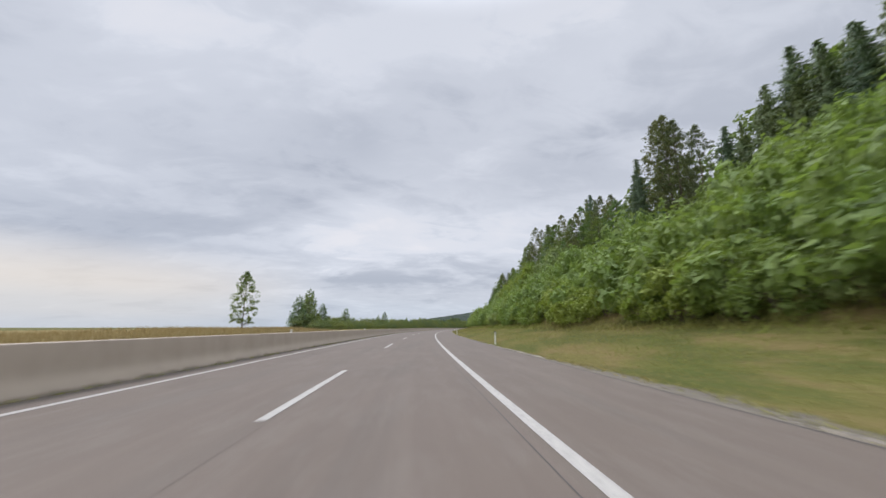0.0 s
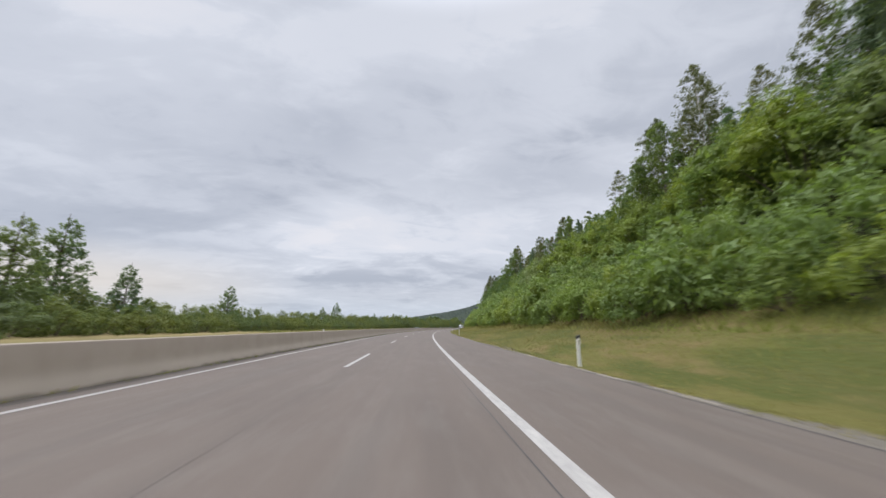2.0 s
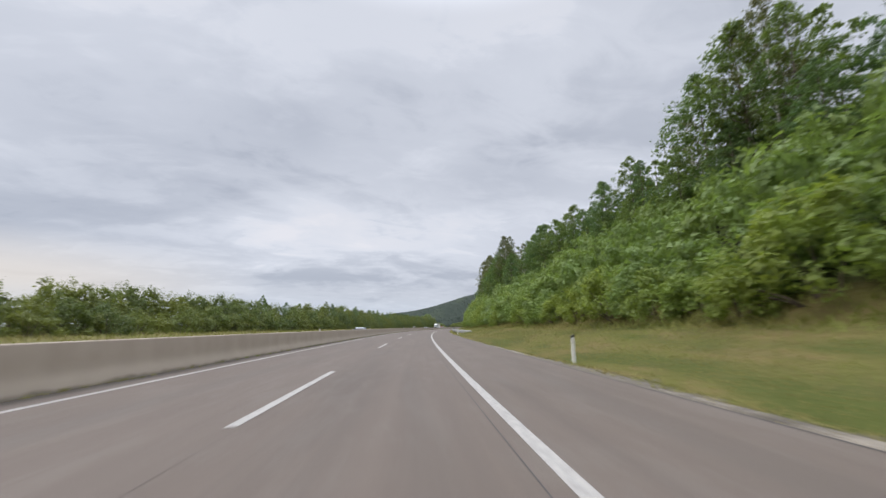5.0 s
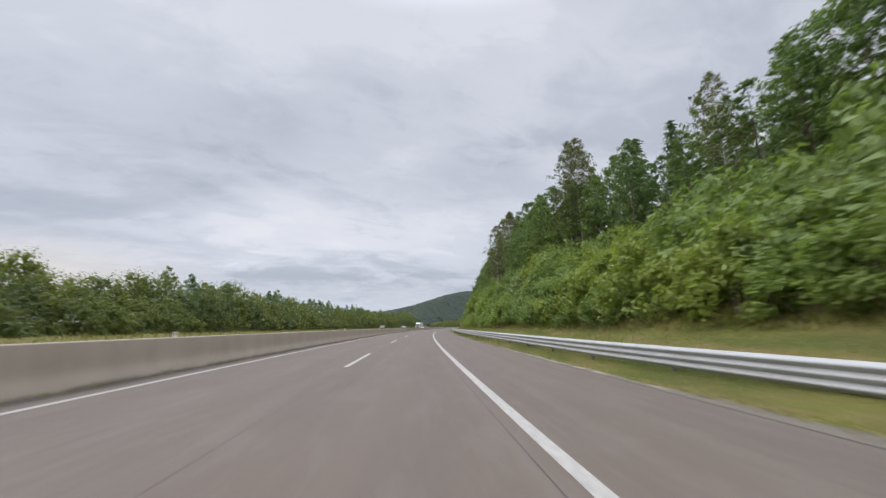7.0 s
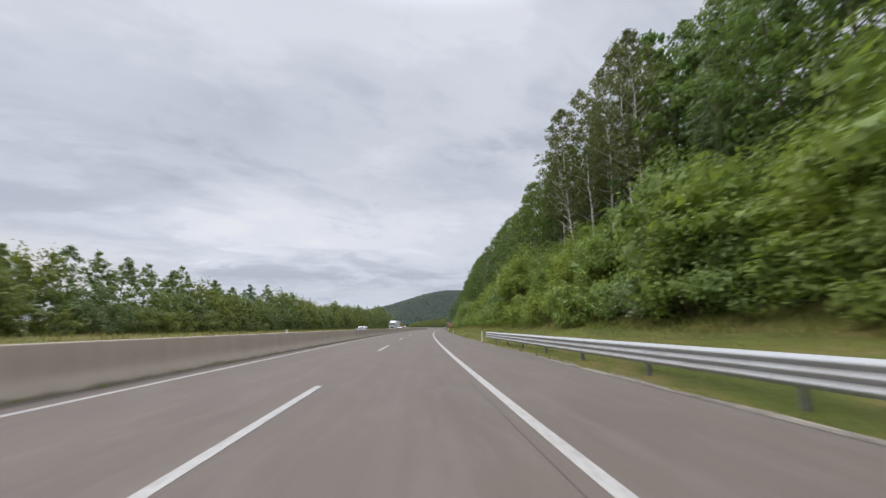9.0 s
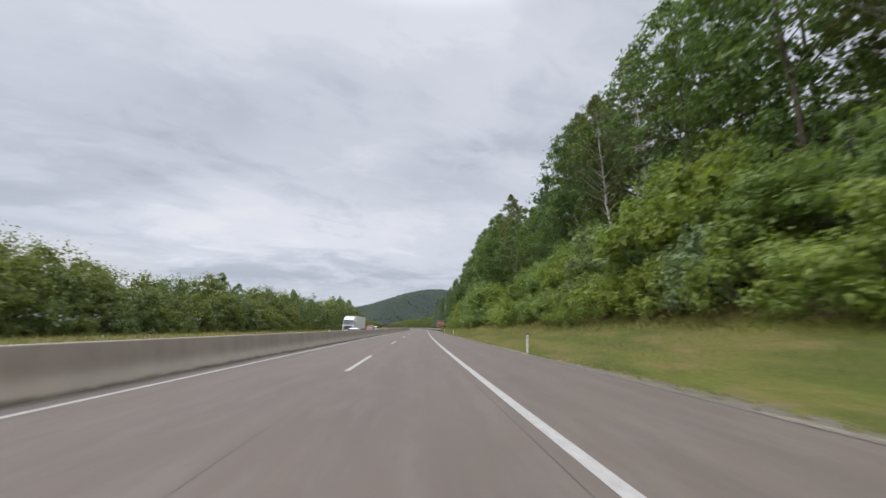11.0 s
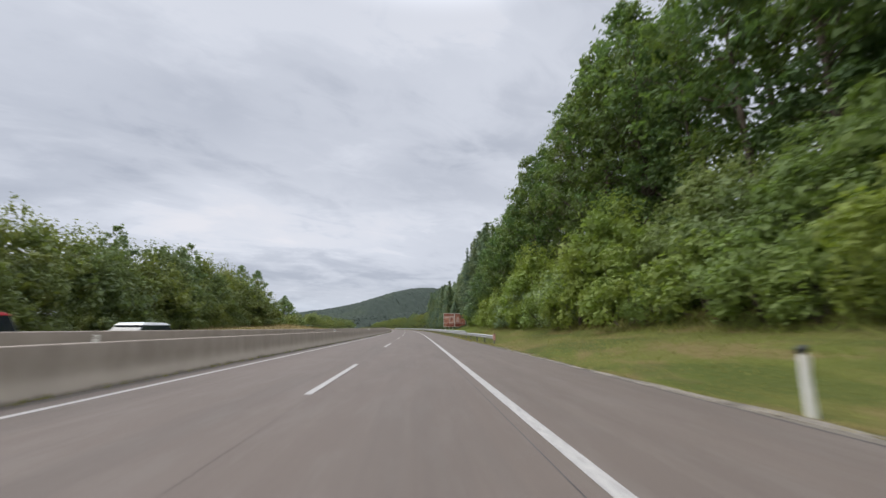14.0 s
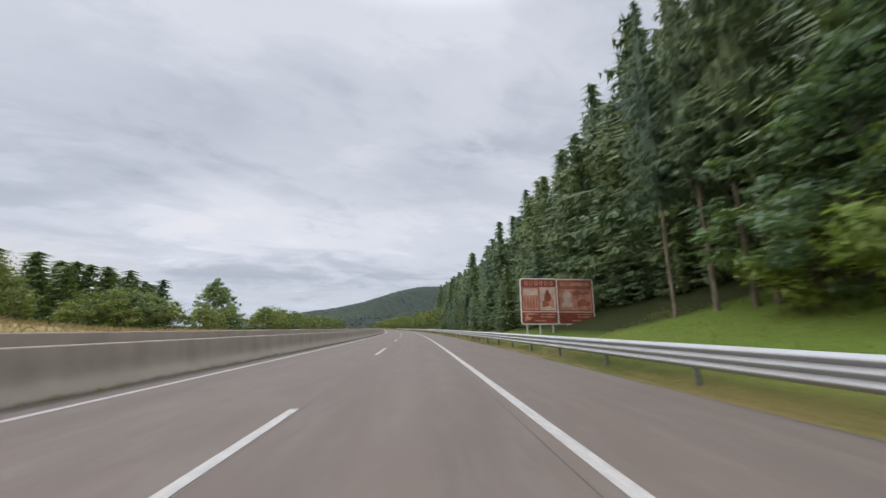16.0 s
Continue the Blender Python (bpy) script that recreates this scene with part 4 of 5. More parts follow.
BROAD = Kinds([
    tree("broadleaf_tree", "dark-green broad-leaved tree on the wooded slope", "tree", "trees on the slope", BARK, LEAF_TREE, seed=51, height=24, clear=3.5, spread=6.4, clumps=150, count=36, leaf=0.39, trunk_r=0.3),
    tree("broadleaf_tree", "dense rounded broad-leaved tree on the wooded slope", "tree", "trees on the slope", BARK, LEAF_TREE, seed=52, height=22, clear=2.5, spread=6.8, clumps=150, count=36, leaf=0.39, trunk_r=0.28),
    tree("broadleaf_tree", "tall narrow broad-leaved tree on the wooded slope", "tree", "trees on the slope", BARK, LEAF_TREE, seed=53, height=26, clear=4.5, spread=5.6, clumps=150, count=36, leaf=0.39, trunk_r=0.3)])
AIRY = Kinds([
    tree("ash_tree", "slim grey-green tree with open airy crown on the slope", "tree", "slim trees on the slope", BARK, LEAF_BIRCH, seed=57, height=16, clear=1.6, spread=3.5, clumps=230, count=21, leaf=0.22, trunk_r=0.15, top_shape=0.8, full=0.85, knot=0.135),
    tree("ash_tree", "slim tree with ragged two-tone crown on the slope", "tree", "slim trees on the slope", BARK, LEAF_TREE, seed=58, height=16, clear=1.6, spread=3.6, clumps=230, count=21, leaf=0.22, trunk_r=0.16, top_shape=0.75, full=0.85, knot=0.135)])
BIRCHES = Kinds([
    tree("birch_tree", "slender birch with pale trunk and airy crown", "tree", "birches on the slope", BIRCH_BARK, LEAF_BIRCH, seed=61, height=19, clear=6.0, spread=3.0, clumps=200, count=22, leaf=0.2, trunk_r=0.15, lean=0.03, full=0.55, knot=0.14),
    tree("birch_tree", "leaning birch with pale trunk and thin crown", "tree", "birches on the slope", BIRCH_BARK, LEAF_BIRCH, seed=62, height=17, clear=5.5, spread=2.7, clumps=180, count=22, leaf=0.2, trunk_r=0.13, lean=0.05, full=0.5, knot=0.14)])
SPRUCES = Kinds([
    spruce("spruce_tree", "dark-green spruce with drooping boughs on the slope", "spruces on the slope", seed=71, height=18, clear=0.8, spread=4.4, levels=30, trunk_r=0.2),
    spruce("spruce_tree", "broad ragged dark spruce on the slope", "spruces on the slope", seed=72, height=21, clear=1.2, spread=5.2, levels=32, trunk_r=0.2, ragged=0.32),
    spruce("spruce_tree", "tall spruce with a bare reddish trunk below its crown", "spruces on the slope", seed=73, height=25, clear=8.5, spread=4.4, levels=32, trunk_r=0.175, ragged=0.35, droop=0.34, step=0.24, spray=0.55)])
# fuller, plainer trees that stand deeper in the wood
DEEP = Kinds([
    tree("broadleaf_tree", "broad-leaved tree standing deeper in the wood", "tree", "trees deeper in the wood", BARK, LEAF_TREE, seed=54, height=24, clear=1.5, spread=6.8, clumps=62, count=26, leaf=0.66, trunk_r=0.3),
    tree("broadleaf_tree", "tall broad-leaved tree standing deeper in the wood", "tree", "trees deeper in the wood", BARK, LEAF_TREE, seed=55, height=26, clear=2.0, spread=6.4, clumps=62, count=26, leaf=0.66, trunk_r=0.3)])
DEEP_SPRUCE = Kinds([spruce("spruce_tree", "dark spruce with boughs to the ground, deeper in the wood", "spruces deeper in the wood", seed=75, height=20, clear=0.6, spread=4.6, levels=24, trunk_r=0.2, step=0.55, spray=1.2)])
FIELD_TREES = Kinds([
    tree("field_tree", "slender young tree standing alone in the dry field", "tree", "trees in the field", BARK, LEAF_SHADE, seed=81, height=9.3, clear=1.1, spread=2.3, clumps=190, count=24, leaf=0.19, trunk_r=0.11, top_shape=0.8, full=0.4, knot=0.14),
    tree("field_tree", "ragged cone-shaped grey-green tree at the field's edge", "tree", "trees in the field", BARK, LEAF_SHADE, seed=82, height=9.3, clear=0.3, spread=3.0, clumps=330, count=20, leaf=0.19, trunk_r=0.14, full=0.65, knot=0.12, cone=0.8)])


def stands(kinds, i, heights, s, u, top, wide=1.0):
    """A plant whose tip reaches the height top above the road."""
    size = max(0.3, (top - float(ground_z(s, u))) / heights[i])
    return kinds.put(i, s, u, size * wide, 1 / wide)


# bushes along the foot of the bank
FOOT_S = [0, 200, 240, 330, 360, 450, 480, 500, 516, 521]
FOOT_U = [12.9, 12.7, 12.4, 12.5, 12.9, 12.5, 11.8, 11.4, 11.6, 12.8]
s = 5.0
while s < 519.5:
    big = np.interp(s, [0, 190, 225, 300, 345, 420, 470, 505], [0.85, 0.95, 1.1, 1.15, 1.0, 1.0, 1.1, 1.15]) * rnd.uniform(0.7, 1.2)
    u = float(np.interp(s, FOOT_S, FOOT_U)) + rnd.uniform(-0.5, 0.9)
    BUSHES.put(rnd.choice((0, 1, 2, 0, 1, 2, 3)), s, u, big, rnd.uniform(0.85, 1.2))
    s += rnd.uniform(2.1, 3.2) * (0.85 + 0.15 * big)

# tall shrubs behind them: height of their tops above the road, along it
SHRUB_S = [0, 100, 200, 225, 235, 262, 272, 290, 304, 320, 334, 360, 400, 414, 424, 430, 437, 445, 464, 480, 505, 520]
SHRUB_Z = [6.2, 6.4, 6.6, 7.6, 8.6, 9.2, 12.0, 10.5, 11.5, 11.0, 13.0, 12.0, 11.5, 8.5, 9.5, 11.0, 13.0, 12.0, 12.0, 11.5, 10.5, 10.0]
s = 24.0
while s < 514:
    top = float(np.interp(s, SHRUB_S, SHRUB_Z)) * rnd.uniform(0.74, 1.06)
    u = float(np.interp(s, FOOT_S, FOOT_U)) + rnd.uniform(1.6, 4.2)
    stands(SHRUBS, rnd.choice((0, 1, 2, 0, 1, 2, 3)), (8, 8, 8, 8.4), s, u, top, rnd.uniform(1.0, 1.2))
    s += rnd.uniform(3.2, 5.4) * (2.4 if s < 215 else 1)
stands(SHRUBS, 3, (8, 8, 8, 8.4), 437.6, 12.9, 13.2, 0.85)
stands(SHRUBS, 0, (8, 8, 8, 8.4), 430.5, 13.2, 11.6, 1.0)


def scatter_mesh(name, protos, spots, mat):
    """One mesh out of many turned and scaled copies of leaf arrays; spots: s, u, z, size, tall, turn."""
    vs, fs, n = [], [], 0
    for s, u, z, size, tall, turn in spots:
        v, f = protos[rnd.randrange(len(protos))]
        x, y = road(s, u)
        c, k = math.cos(turn) * size, math.sin(turn) * size
        w = np.column_stack([v[:, 0] * c - v[:, 1] * k + float(x), v[:, 0] * k + v[:, 1] * c + float(y), v[:, 2] * size * tall + z])
        vs.append(w)
        fs.append(f + n)
        n += len(v)
    return new(name, mesh_of(name, np.concatenate(vs), np.concatenate(fs), mat, smooth=True))


# thicket that covers the slope between the first bushes and the wood
EDGE_S = [0, 200, 240, 290, 340, 480, 505, 540, 600, 650, 715, 780]
EDGE_U = [28, 28, 24.5, 22.8, 21.6, 21.8, 19.5, 17, 17.5, 27, 40, 42]
_thick = [bush_arrays(91 + k, 16, 58, 0.29, 3.6, 2.3)[0] for k in range(3)]
spots = []
for row in range(6):
    s = 2.0 + row
    while s < 250 + 250 * (row == 3):
        edge = float(np.interp(s, EDGE_S, EDGE_U))
        u = 14.6 + (edge - 13.4) * row / 5 + rnd.uniform(-0.9, 0.9)
        if (row < 5 or s < 245) and (s < 485 or u > 17) and (u < 22 or s < 33 or s > 122):
            size = rnd.uniform(0.75, 1.3) * np.interp(s, [0, 40, 110, 200, 250, 320, 380], [1.2, 0.95, 0.85, 1.05, 1.2, 1.2, 1.15])
            spots.append((s, u, float(ground_z(s, u)) - 0.3, size, rnd.uniform(0.85, 1.35), rnd.uniform(0, 6.28)))
        s += rnd.uniform(3.0, 4.8)
for row in range(3):
    s = row - 2.0
    while s < 30:
        u = 30.0 + 2.0 * row + rnd.uniform(-1, 1)
        spots.append((s, u, float(ground_z(s, u)) - 0.3, rnd.uniform(0.7, 1.0), rnd.uniform(0.9, 1.2), rnd.uniform(0, 6.28)))
        s += rnd.uniform(3.5, 5.0)
tagged(scatter_mesh("thicket", _thick, spots, LEAF_BUSH), "tangle of green shrubs covering the lower slope", "thicket", kind="stuff")

# the wood goes on over the hill behind the trees at its edge
_far_tree = [bush_arrays(97 + k, 9, 14, 1.3, 11.0, 4.8)[0] for k in range(2)]
spots = []
for k in range(260):
    s = rnd.uniform(-60, 720)
    u = float(np.interp(s, EDGE_S, EDGE_U)) + 24 + 110 * rnd.random() ** 1.3
    spots.append((s, u, float(ground_z(s, u)) - 1.0, rnd.uniform(0.75, 1.1), rnd.uniform(0.85, 1.15), rnd.uniform(0, 6.28)))
tagged(scatter_mesh("hill_wood", _far_tree, spots, LEAF_TREE), "dense wood covering the hill above the road", "wood", kind="stuff")

# trees at the wood's edge: height of their tops above the road, along it
TOP_S = [36, 46, 52, 59, 66, 73, 78, 86, 90, 95, 100, 106, 112, 118, 128, 136, 146, 162, 170, 180, 188, 196, 211, 232, 240, 252, 262, 270, 277, 282, 288, 297, 310, 317, 323, 330, 337, 345, 351, 365, 380, 395, 401, 409, 418, 428, 434, 441, 447, 455, 465, 480, 492, 500, 506, 515, 533, 541, 548, 560, 580, 600, 615, 650, 715, 780]
TOP_Z = [21, 20, 21.5, 21.5, 20.5, 23, 24.5, 24.5, 21.5, 24, 26, 24.5, 20.5, 19.2, 20.6, 22.3, 21.5, 21.5, 22.5, 24, 27, 23.5, 22.5, 22.5, 24, 21.5, 21.5, 22.5, 23.5, 24.5, 24.5, 22, 24.5, 26.5, 30, 32, 31, 31.5, 28, 29, 29, 29.5, 30.5, 23, 23.5, 23.5, 26, 30, 30, 31.5, 32, 34, 30, 26, 24, 24, 24.5, 22.5, 21, 20.5, 19, 18, 17.5, 25, 34, 35]
HB, HA, HBI, HS = (24, 22, 26), (16, 16), (19, 17), (18, 21, 25)
for row in range(2):
    s = 46.0 + row * 3
    while s < (560 if row == 0 else 500):
        edge = float(np.interp(s, EDGE_S, EDGE_U))
        u = edge + row * 6.5 + rnd.uniform(-1.3, 1.3)
        q = rnd.random()
        top = float(np.interp(s, TOP_S, TOP_Z)) * rnd.uniform(0.90, 1.06) * (1 if row == 0 else 0.93 * (u / edge) ** 0.85)
        conifer = np.interp(s, [0, 110, 130, 160, 200, 300, 450, 500, 520], [0.08, 0.08, 0.25, 0.25, 0.03, 0.03, 0.10, 0.15, 0.9]) + 0.10 * row
        grove = any(a < s < b for a, b in ((316, 341), (381, 392), (432, 445)))
        if grove and row == 0:
            stands(DEEP, rnd.randrange(2), (24, 26), s, u + 5.0, top * 0.98)
        elif row == 0:
            if q < conifer:
                stands(SPRUCES, rnd.choice((0, 1)), HS, s, u, top)
            elif s < 455 and q < conifer + 0.10:
                stands(BIRCHES, rnd.randrange(2), HBI, s, u, top)
            elif q < conifer + (0.45 if s < 230 else 0.14):
                stands(AIRY, rnd.randrange(2), HA, s, u, top)
            else:
                stands(BROAD, rnd.randrange(3), HB, s, u, top, 1.0)
        elif q < conifer:
            stands(DEEP_SPRUCE, 0, (20,), s, u, top)
        else:
            stands(DEEP, rnd.randrange(2), (24, 26), s, u, top)
        s += rnd.uniform(3.6, 6.0) * (1 + 0.12 * row)

# lower trees under the first part of the wood's edge
s = 44.0
while s < 232:
    u = float(np.interp(s, EDGE_S, EDGE_U)) - 2.6 + rnd.uniform(-0.8, 0.8)
    stands(BROAD, rnd.randrange(3), HB, s, u, float(np.interp(s, TOP_S, TOP_Z)) * rnd.uniform(0.66, 0.80), 1.15)
    s += rnd.uniform(5.0, 8.0)

# chosen trees that stand out
for s, u, top in ((41.5, 30.6, 27.0), (79.0, 30.2, 26.6), (96.6, 28.2, 28.4), (157.5, 28.5, 24.8), (155.0, 28.6, 24.0), (160.5, 29.0, 23.2), (98.5, 30.4, 28.2), (103, 28, 26), (105.5, 28, 25.6), (113, 28, 23.6), (186.0, 28.0, 28.6), (189.0, 28.5, 28.0), (278.5, 23.5, 30.5), (281.5, 23.2, 31.4), (284.0, 26.0, 31.8), (323.4, 21.2, 32.2), (326, 22, 33.5), (330.9, 22.2, 34.0), (334.5, 21.6, 33.5), (337.5, 20.4, 32.5), (345.5, 22.0, 33),
                  (383.2, 20.0, 28.0), (385.2, 20.2, 28.5), (389.4, 20.0, 27.5), (436.3, 22.0, 31.0), (439.5, 22.5, 33.0), (442.0, 22.8, 34.8)):
    stands(BIRCHES, 0 if rnd.random() < 0.7 else 1, HBI, s, u, top)
for s, u, top, i in ((40.0, 29.6, 27.6, 0), (42.6, 30.4, 28.4, 0), (38.6, 29.8, 26.0, 0), (36.0, 30.5, 24.0, 0), (58.3, 25.2, 20.4, 0), (69.3, 28.1, 22.8, 1), (83.0, 28.4, 25.0, 1), (135.4, 27.7, 23.3, 0), (108.5, 28.5, 23.4, 1), (121.0, 28.0, 19.6, 1), (145.0, 28.2, 21.6, 0), (149.5, 28.4, 22.4, 1), (294, 22, 26.6, 1), (400, 22.5, 31, 1), (53, 27, 21.5, 0), (49.5, 27, 20.5, 0)):
    stands(AIRY, i, HA, s, u, top)
for s, u, top in ((60.3, 29.4, 23.6), (64.0, 31.0, 23.5), (75.0, 34.0, 29.0), (130, 28.5, 21.4), (133, 28, 22.4), (138.5, 28, 22.2), (141, 28.5, 22.6), (420.5, 23.5, 28.5), (449.2, 34.3, 41.0), (446.5, 33.0, 38.0)):
    stands(SPRUCES, rnd.choice((0, 1)), HS, s, u, top)
for s, u, top, i in ((327.0, 31.5, 38.0, 2), (332, 31, 37, 0), (320, 30, 35, 1), (435.8, 34.3, 36.5, 1), (402, 22.0, 31.0, 1), (406, 22.6, 29.5, 0), (394.5, 22.5, 29.5, 2), (465.2, 28.1, 36.0, 0), (479.3, 21.7, 36.0, 2), (484, 21, 34.5, 0), (496, 20.6, 30.5, 1), (490.5, 20.4, 32.5, 2), (502.5, 20.8, 27.5, 0), (350, 26, 33, 1)):
    stands(BROAD, i, HB, s, u, top, 0.85)

# fuller trees closing the wood behind the first birches
for k in range(15):
    stands(DEEP, k % 2, (24, 26), 66 + k * 4.6 + rnd.uniform(-1, 1), 31.5 + rnd.uniform(-1, 2), rnd.uniform(19.0, 22.5), 1.2)
for k in range(26):
    stands(SHRUBS, rnd.randrange(4), (8.0, 8.0, 8.0, 8.4), 64 + k * 4.2, 25.5 + rnd.uniform(-1.5, 1), rnd.uniform(14.0, 17.5), 1.25)

s = 160.0
while s < 322:
    u = float(np.interp(s, EDGE_S, EDGE_U)) + 2.2 + rnd.uniform(-0.6, 0.8)
    stands(DEEP, rnd.randrange(2), (24, 26), s, u, float(np.interp(s, TOP_S, TOP_Z)) * rnd.uniform(0.88, 0.99), 1.15)
    s += rnd.uniform(2.8, 4.0)

for s, u, top, i in ((501.6, 18.0, 26.0, 2), (499.0, 17.6, 27.5, 0), (504.5, 18.0, 23.0, 0), (508.0, 17.6, 20.5, 1), (511.0, 17.2, 18.2, 1), (503.0, 16.0, 20.0, 1)):
    stands(BROAD, i, HB, s, u, top, 1.0)

# bare birch stem leaning out of the wood
leaning = tree("birch_tree", "bare birch stem leaning steeply out of the wood", "tree", "birches on the slope", BIRCH_BARK, LEAF_BIRCH, seed=66, height=15, clear=13.0, spread=0.8, clumps=7, count=40, leaf=0.2, trunk_r=0.17, lean=0.01, full=0.0)
leaning.matrix_basis = at(255.0, 33.5, float(ground_z(255.0, 33.5))) @ pose(0, 0, 0, -34, -9, 0)

# dark spruces high on the first slope
for s, u, top in ((20.5, 35.5, 26.0), (22.0, 37.2, 27.0), (23.6, 35.8, 26.2), (25.2, 37.6, 27.4), (26.6, 36.0, 26.2), (28.2, 37.8, 27.6), (29.6, 36.2, 27.8), (31.2, 37.6, 26.6), (32.6, 36.2, 26.4), (34.6, 37.2, 25.6), (36.6, 36.4, 24.6), (39.4, 37.0, 24.8), (18.0, 36.4, 27.0), (15.5, 36.0, 26.5)):
    stands(SPRUCES, rnd.choice((0, 1)), HS, s, u, top * rnd.uniform(1.0, 1.06), 1.35)

# spruce wood past the second guardrail
for s, u, top in ((524.5, 11.2, 18.6), (522.9, 11.7, 19.2), (521.4, 11.9, 19.4), (520.7, 12.1, 19.8), (527.5, 15.4, 23.5), (530.5, 15.0, 22.5)):
    stands(SPRUCES, 2, HS, s, u, top, rnd.uniform(0.8, 0.95))
s = 528.0
while s < 780:
    edge = float(np.interp(s, EDGE_S, EDGE_U))
    top = float(np.interp(s, TOP_S, TOP_Z))
    stands(SPRUCES, rnd.choice((0, 1, 1)), HS, s, edge - 1.4 + rnd.uniform(-1.4, 1.4), top * rnd.uniform(0.74, 1.0), rnd.uniform(1.15, 1.5))
    if rnd.random() < 0.45:
        stands(BROAD, rnd.randrange(3), HB, s + 1.5, edge + 1.5, top * rnd.uniform(0.75, 0.98))
    if rnd.random() < 0.8:
        stands(DEEP_SPRUCE, 0, (20,), s + 1.0, edge + 4.0 + rnd.uniform(-1, 1), top * rnd.uniform(0.9, 1.1))
    s += rnd.uniform(2.6, 4.4)
s = 541.0
while s < 690:
    stands(SPRUCES, rnd.choice((0, 1)), HS, s, float(np.interp(s, [536, 544, 610, 650, 700], [11.6, 10.6, 11.0, 20, 30])) + rnd.uniform(-0.5, 1.6), rnd.uniform(7.0, 16.0), rnd.uniform(0.95, 1.3))
    s += rnd.uniform(2.8, 5.2)
s = 539.5
while s < 640:
    stands(SPRUCES, rnd.choice((0, 1)), HS, s, float(np.interp(s, [539, 544, 610, 640], [10.6, 9.2, 9.4, 16])) + rnd.uniform(-0.2, 1.0), rnd.uniform(3.5, 8.5), rnd.uniform(1.2, 1.6))
    s += rnd.uniform(1.8, 3.4)
for s, u, top in ((503, 13.6, 15), (506.5, 14.2, 18), (510.5, 13.4, 15), (514, 14.5, 17)):
    stands(BROAD, 1, HB, s, u, top)
for s, u, top in ((520.2, 13.0, 10), (517.4, 12.0, 9.5), (513.4, 12.4, 11), (515.2, 13.6, 13)):
    stands(HEDGE_TREES, rnd.randrange(3), (10, 10, 10), s, u, top, 1.3)
for s, u, top in ((545, 13.4, 17.5), (551, 15.0, 19.6), (540.5, 13.4, 18.0), (537.5, 13.6, 18.3), (544.5, 15.5, 20.6), (548.0, 12.6, 15.5), (559, 15.0, 17.5), (566, 16.5, 19.0), (572, 15.5, 16.6)):
    stands(SPRUCES, rnd.choice((0, 1)), HS, s, u, top, rnd.uniform(1.15, 1.35))
for s, u, top in ((518.2, 13.8, 21.4), (513.6, 14.2, 20.6), (511.0, 15.6, 20.0), (523.0, 15.2, 24.0)):
    stands(SPRUCES, 1, HS, s, u, top, 1.1)
stands(BROAD, 1, HB, 508.0, 14.0, 15.0, 0.9)
# low dark boughs between the bare trunks
for k in range(20):
    stands(SPRUCES, k % 2, HS, 525.5 + k * 0.8, 15.2 + 2.2 * (k % 3) - 0.16 * k + rnd.uniform(-0.4, 0.4), rnd.uniform(7, 12), 1.5)
# woods along the road as it bends away
for k in range(64):
    s = 652 + k * 6.5
    u = float(np.interp(s, [650, 720, 1070], [9.5, 10.5, 13.0])) + 7.0 * (k % 3) + rnd.uniform(-1.5, 1.5)
    stands(TALL_HEDGES, rnd.randrange(3), (8.2, 8.2, 8.2), s, u, float(ground_z(s, u)) + rnd.uniform(4.5, 8.5), 1.3)

# hedge beyond the oncoming carriageway: trees and tall shrubs behind, lower bushes in front
HEDGE_S = [108, 116, 128, 142, 163, 175, 195, 204, 237, 259, 266, 271, 283, 300, 320, 326, 332, 343, 351, 360, 378, 399, 407, 421, 437, 456, 468, 483, 500, 517, 523, 529, 538]
HEDGE_Z = [4.0, 4.2, 4.4, 4.4, 5.0, 5.2, 5.4, 6.0, 6.6, 7.2, 6.8, 8.2, 8.3, 8.6, 7.8, 9.1, 7.8, 9.3, 7.5, 8.2, 9.8, 7.8, 9.4, 8.4, 9.8, 10.0, 9.2, 11.8, 13.2, 13.9, 13.0, 9.0, 5.0]
for row in range(2):
    s = 106.0 + row * 1.5
    while s < 536:
        top = float(np.interp(s, HEDGE_S, HEDGE_Z)) * (rnd.uniform(0.92, 1.12) if row else rnd.uniform(0.5, 0.82))
        u = (-28.8, -32.2)[row] + rnd.uniform(-0.8, 0.8) - 2.0 * float(np.interp(s, [480, 505], [0, 1]))
        need = top - float(ground_z(s, u))
        if row and top > 6.5 and rnd.random() < 0.35:
            size = need / 10
            HEDGE_TREES.put(rnd.randrange(3), s, u, size)
        elif need > 4.6:
            size = need / 8.2
            TALL_HEDGES.put(rnd.randrange(3), s, u, size)
        else:
            wide = min(need / 3.9, 1.3)
            size = wide * 0.8
            HEDGES.put(rnd.randrange(3), s, u, wide, need / 3.9 / wide)
        s += rnd.uniform(2.7, 4.0) * (0.5 + 0.5 * size)
for s, u, top in ((181.5, -31.2, 8.6), (169, -31, 6.6), (534.0, -36.0, 14.0), (536.5, -37, 7.5)):
    HEDGE_TREES.put(rnd.randrange(3), s, u, (top - float(ground_z(s, u))) / 10)
# low bushes closing the hedge's foot
s = 108.0
while s < 522:
    HEDGES.put(rnd.randrange(3), s, -26.9 + rnd.uniform(-0.6, 0.5) - 2.0 * float(np.interp(s, [480, 505], [0, 1])), rnd.uniform(0.5, 0.75))
    s += rnd.uniform(2.6, 4.2)
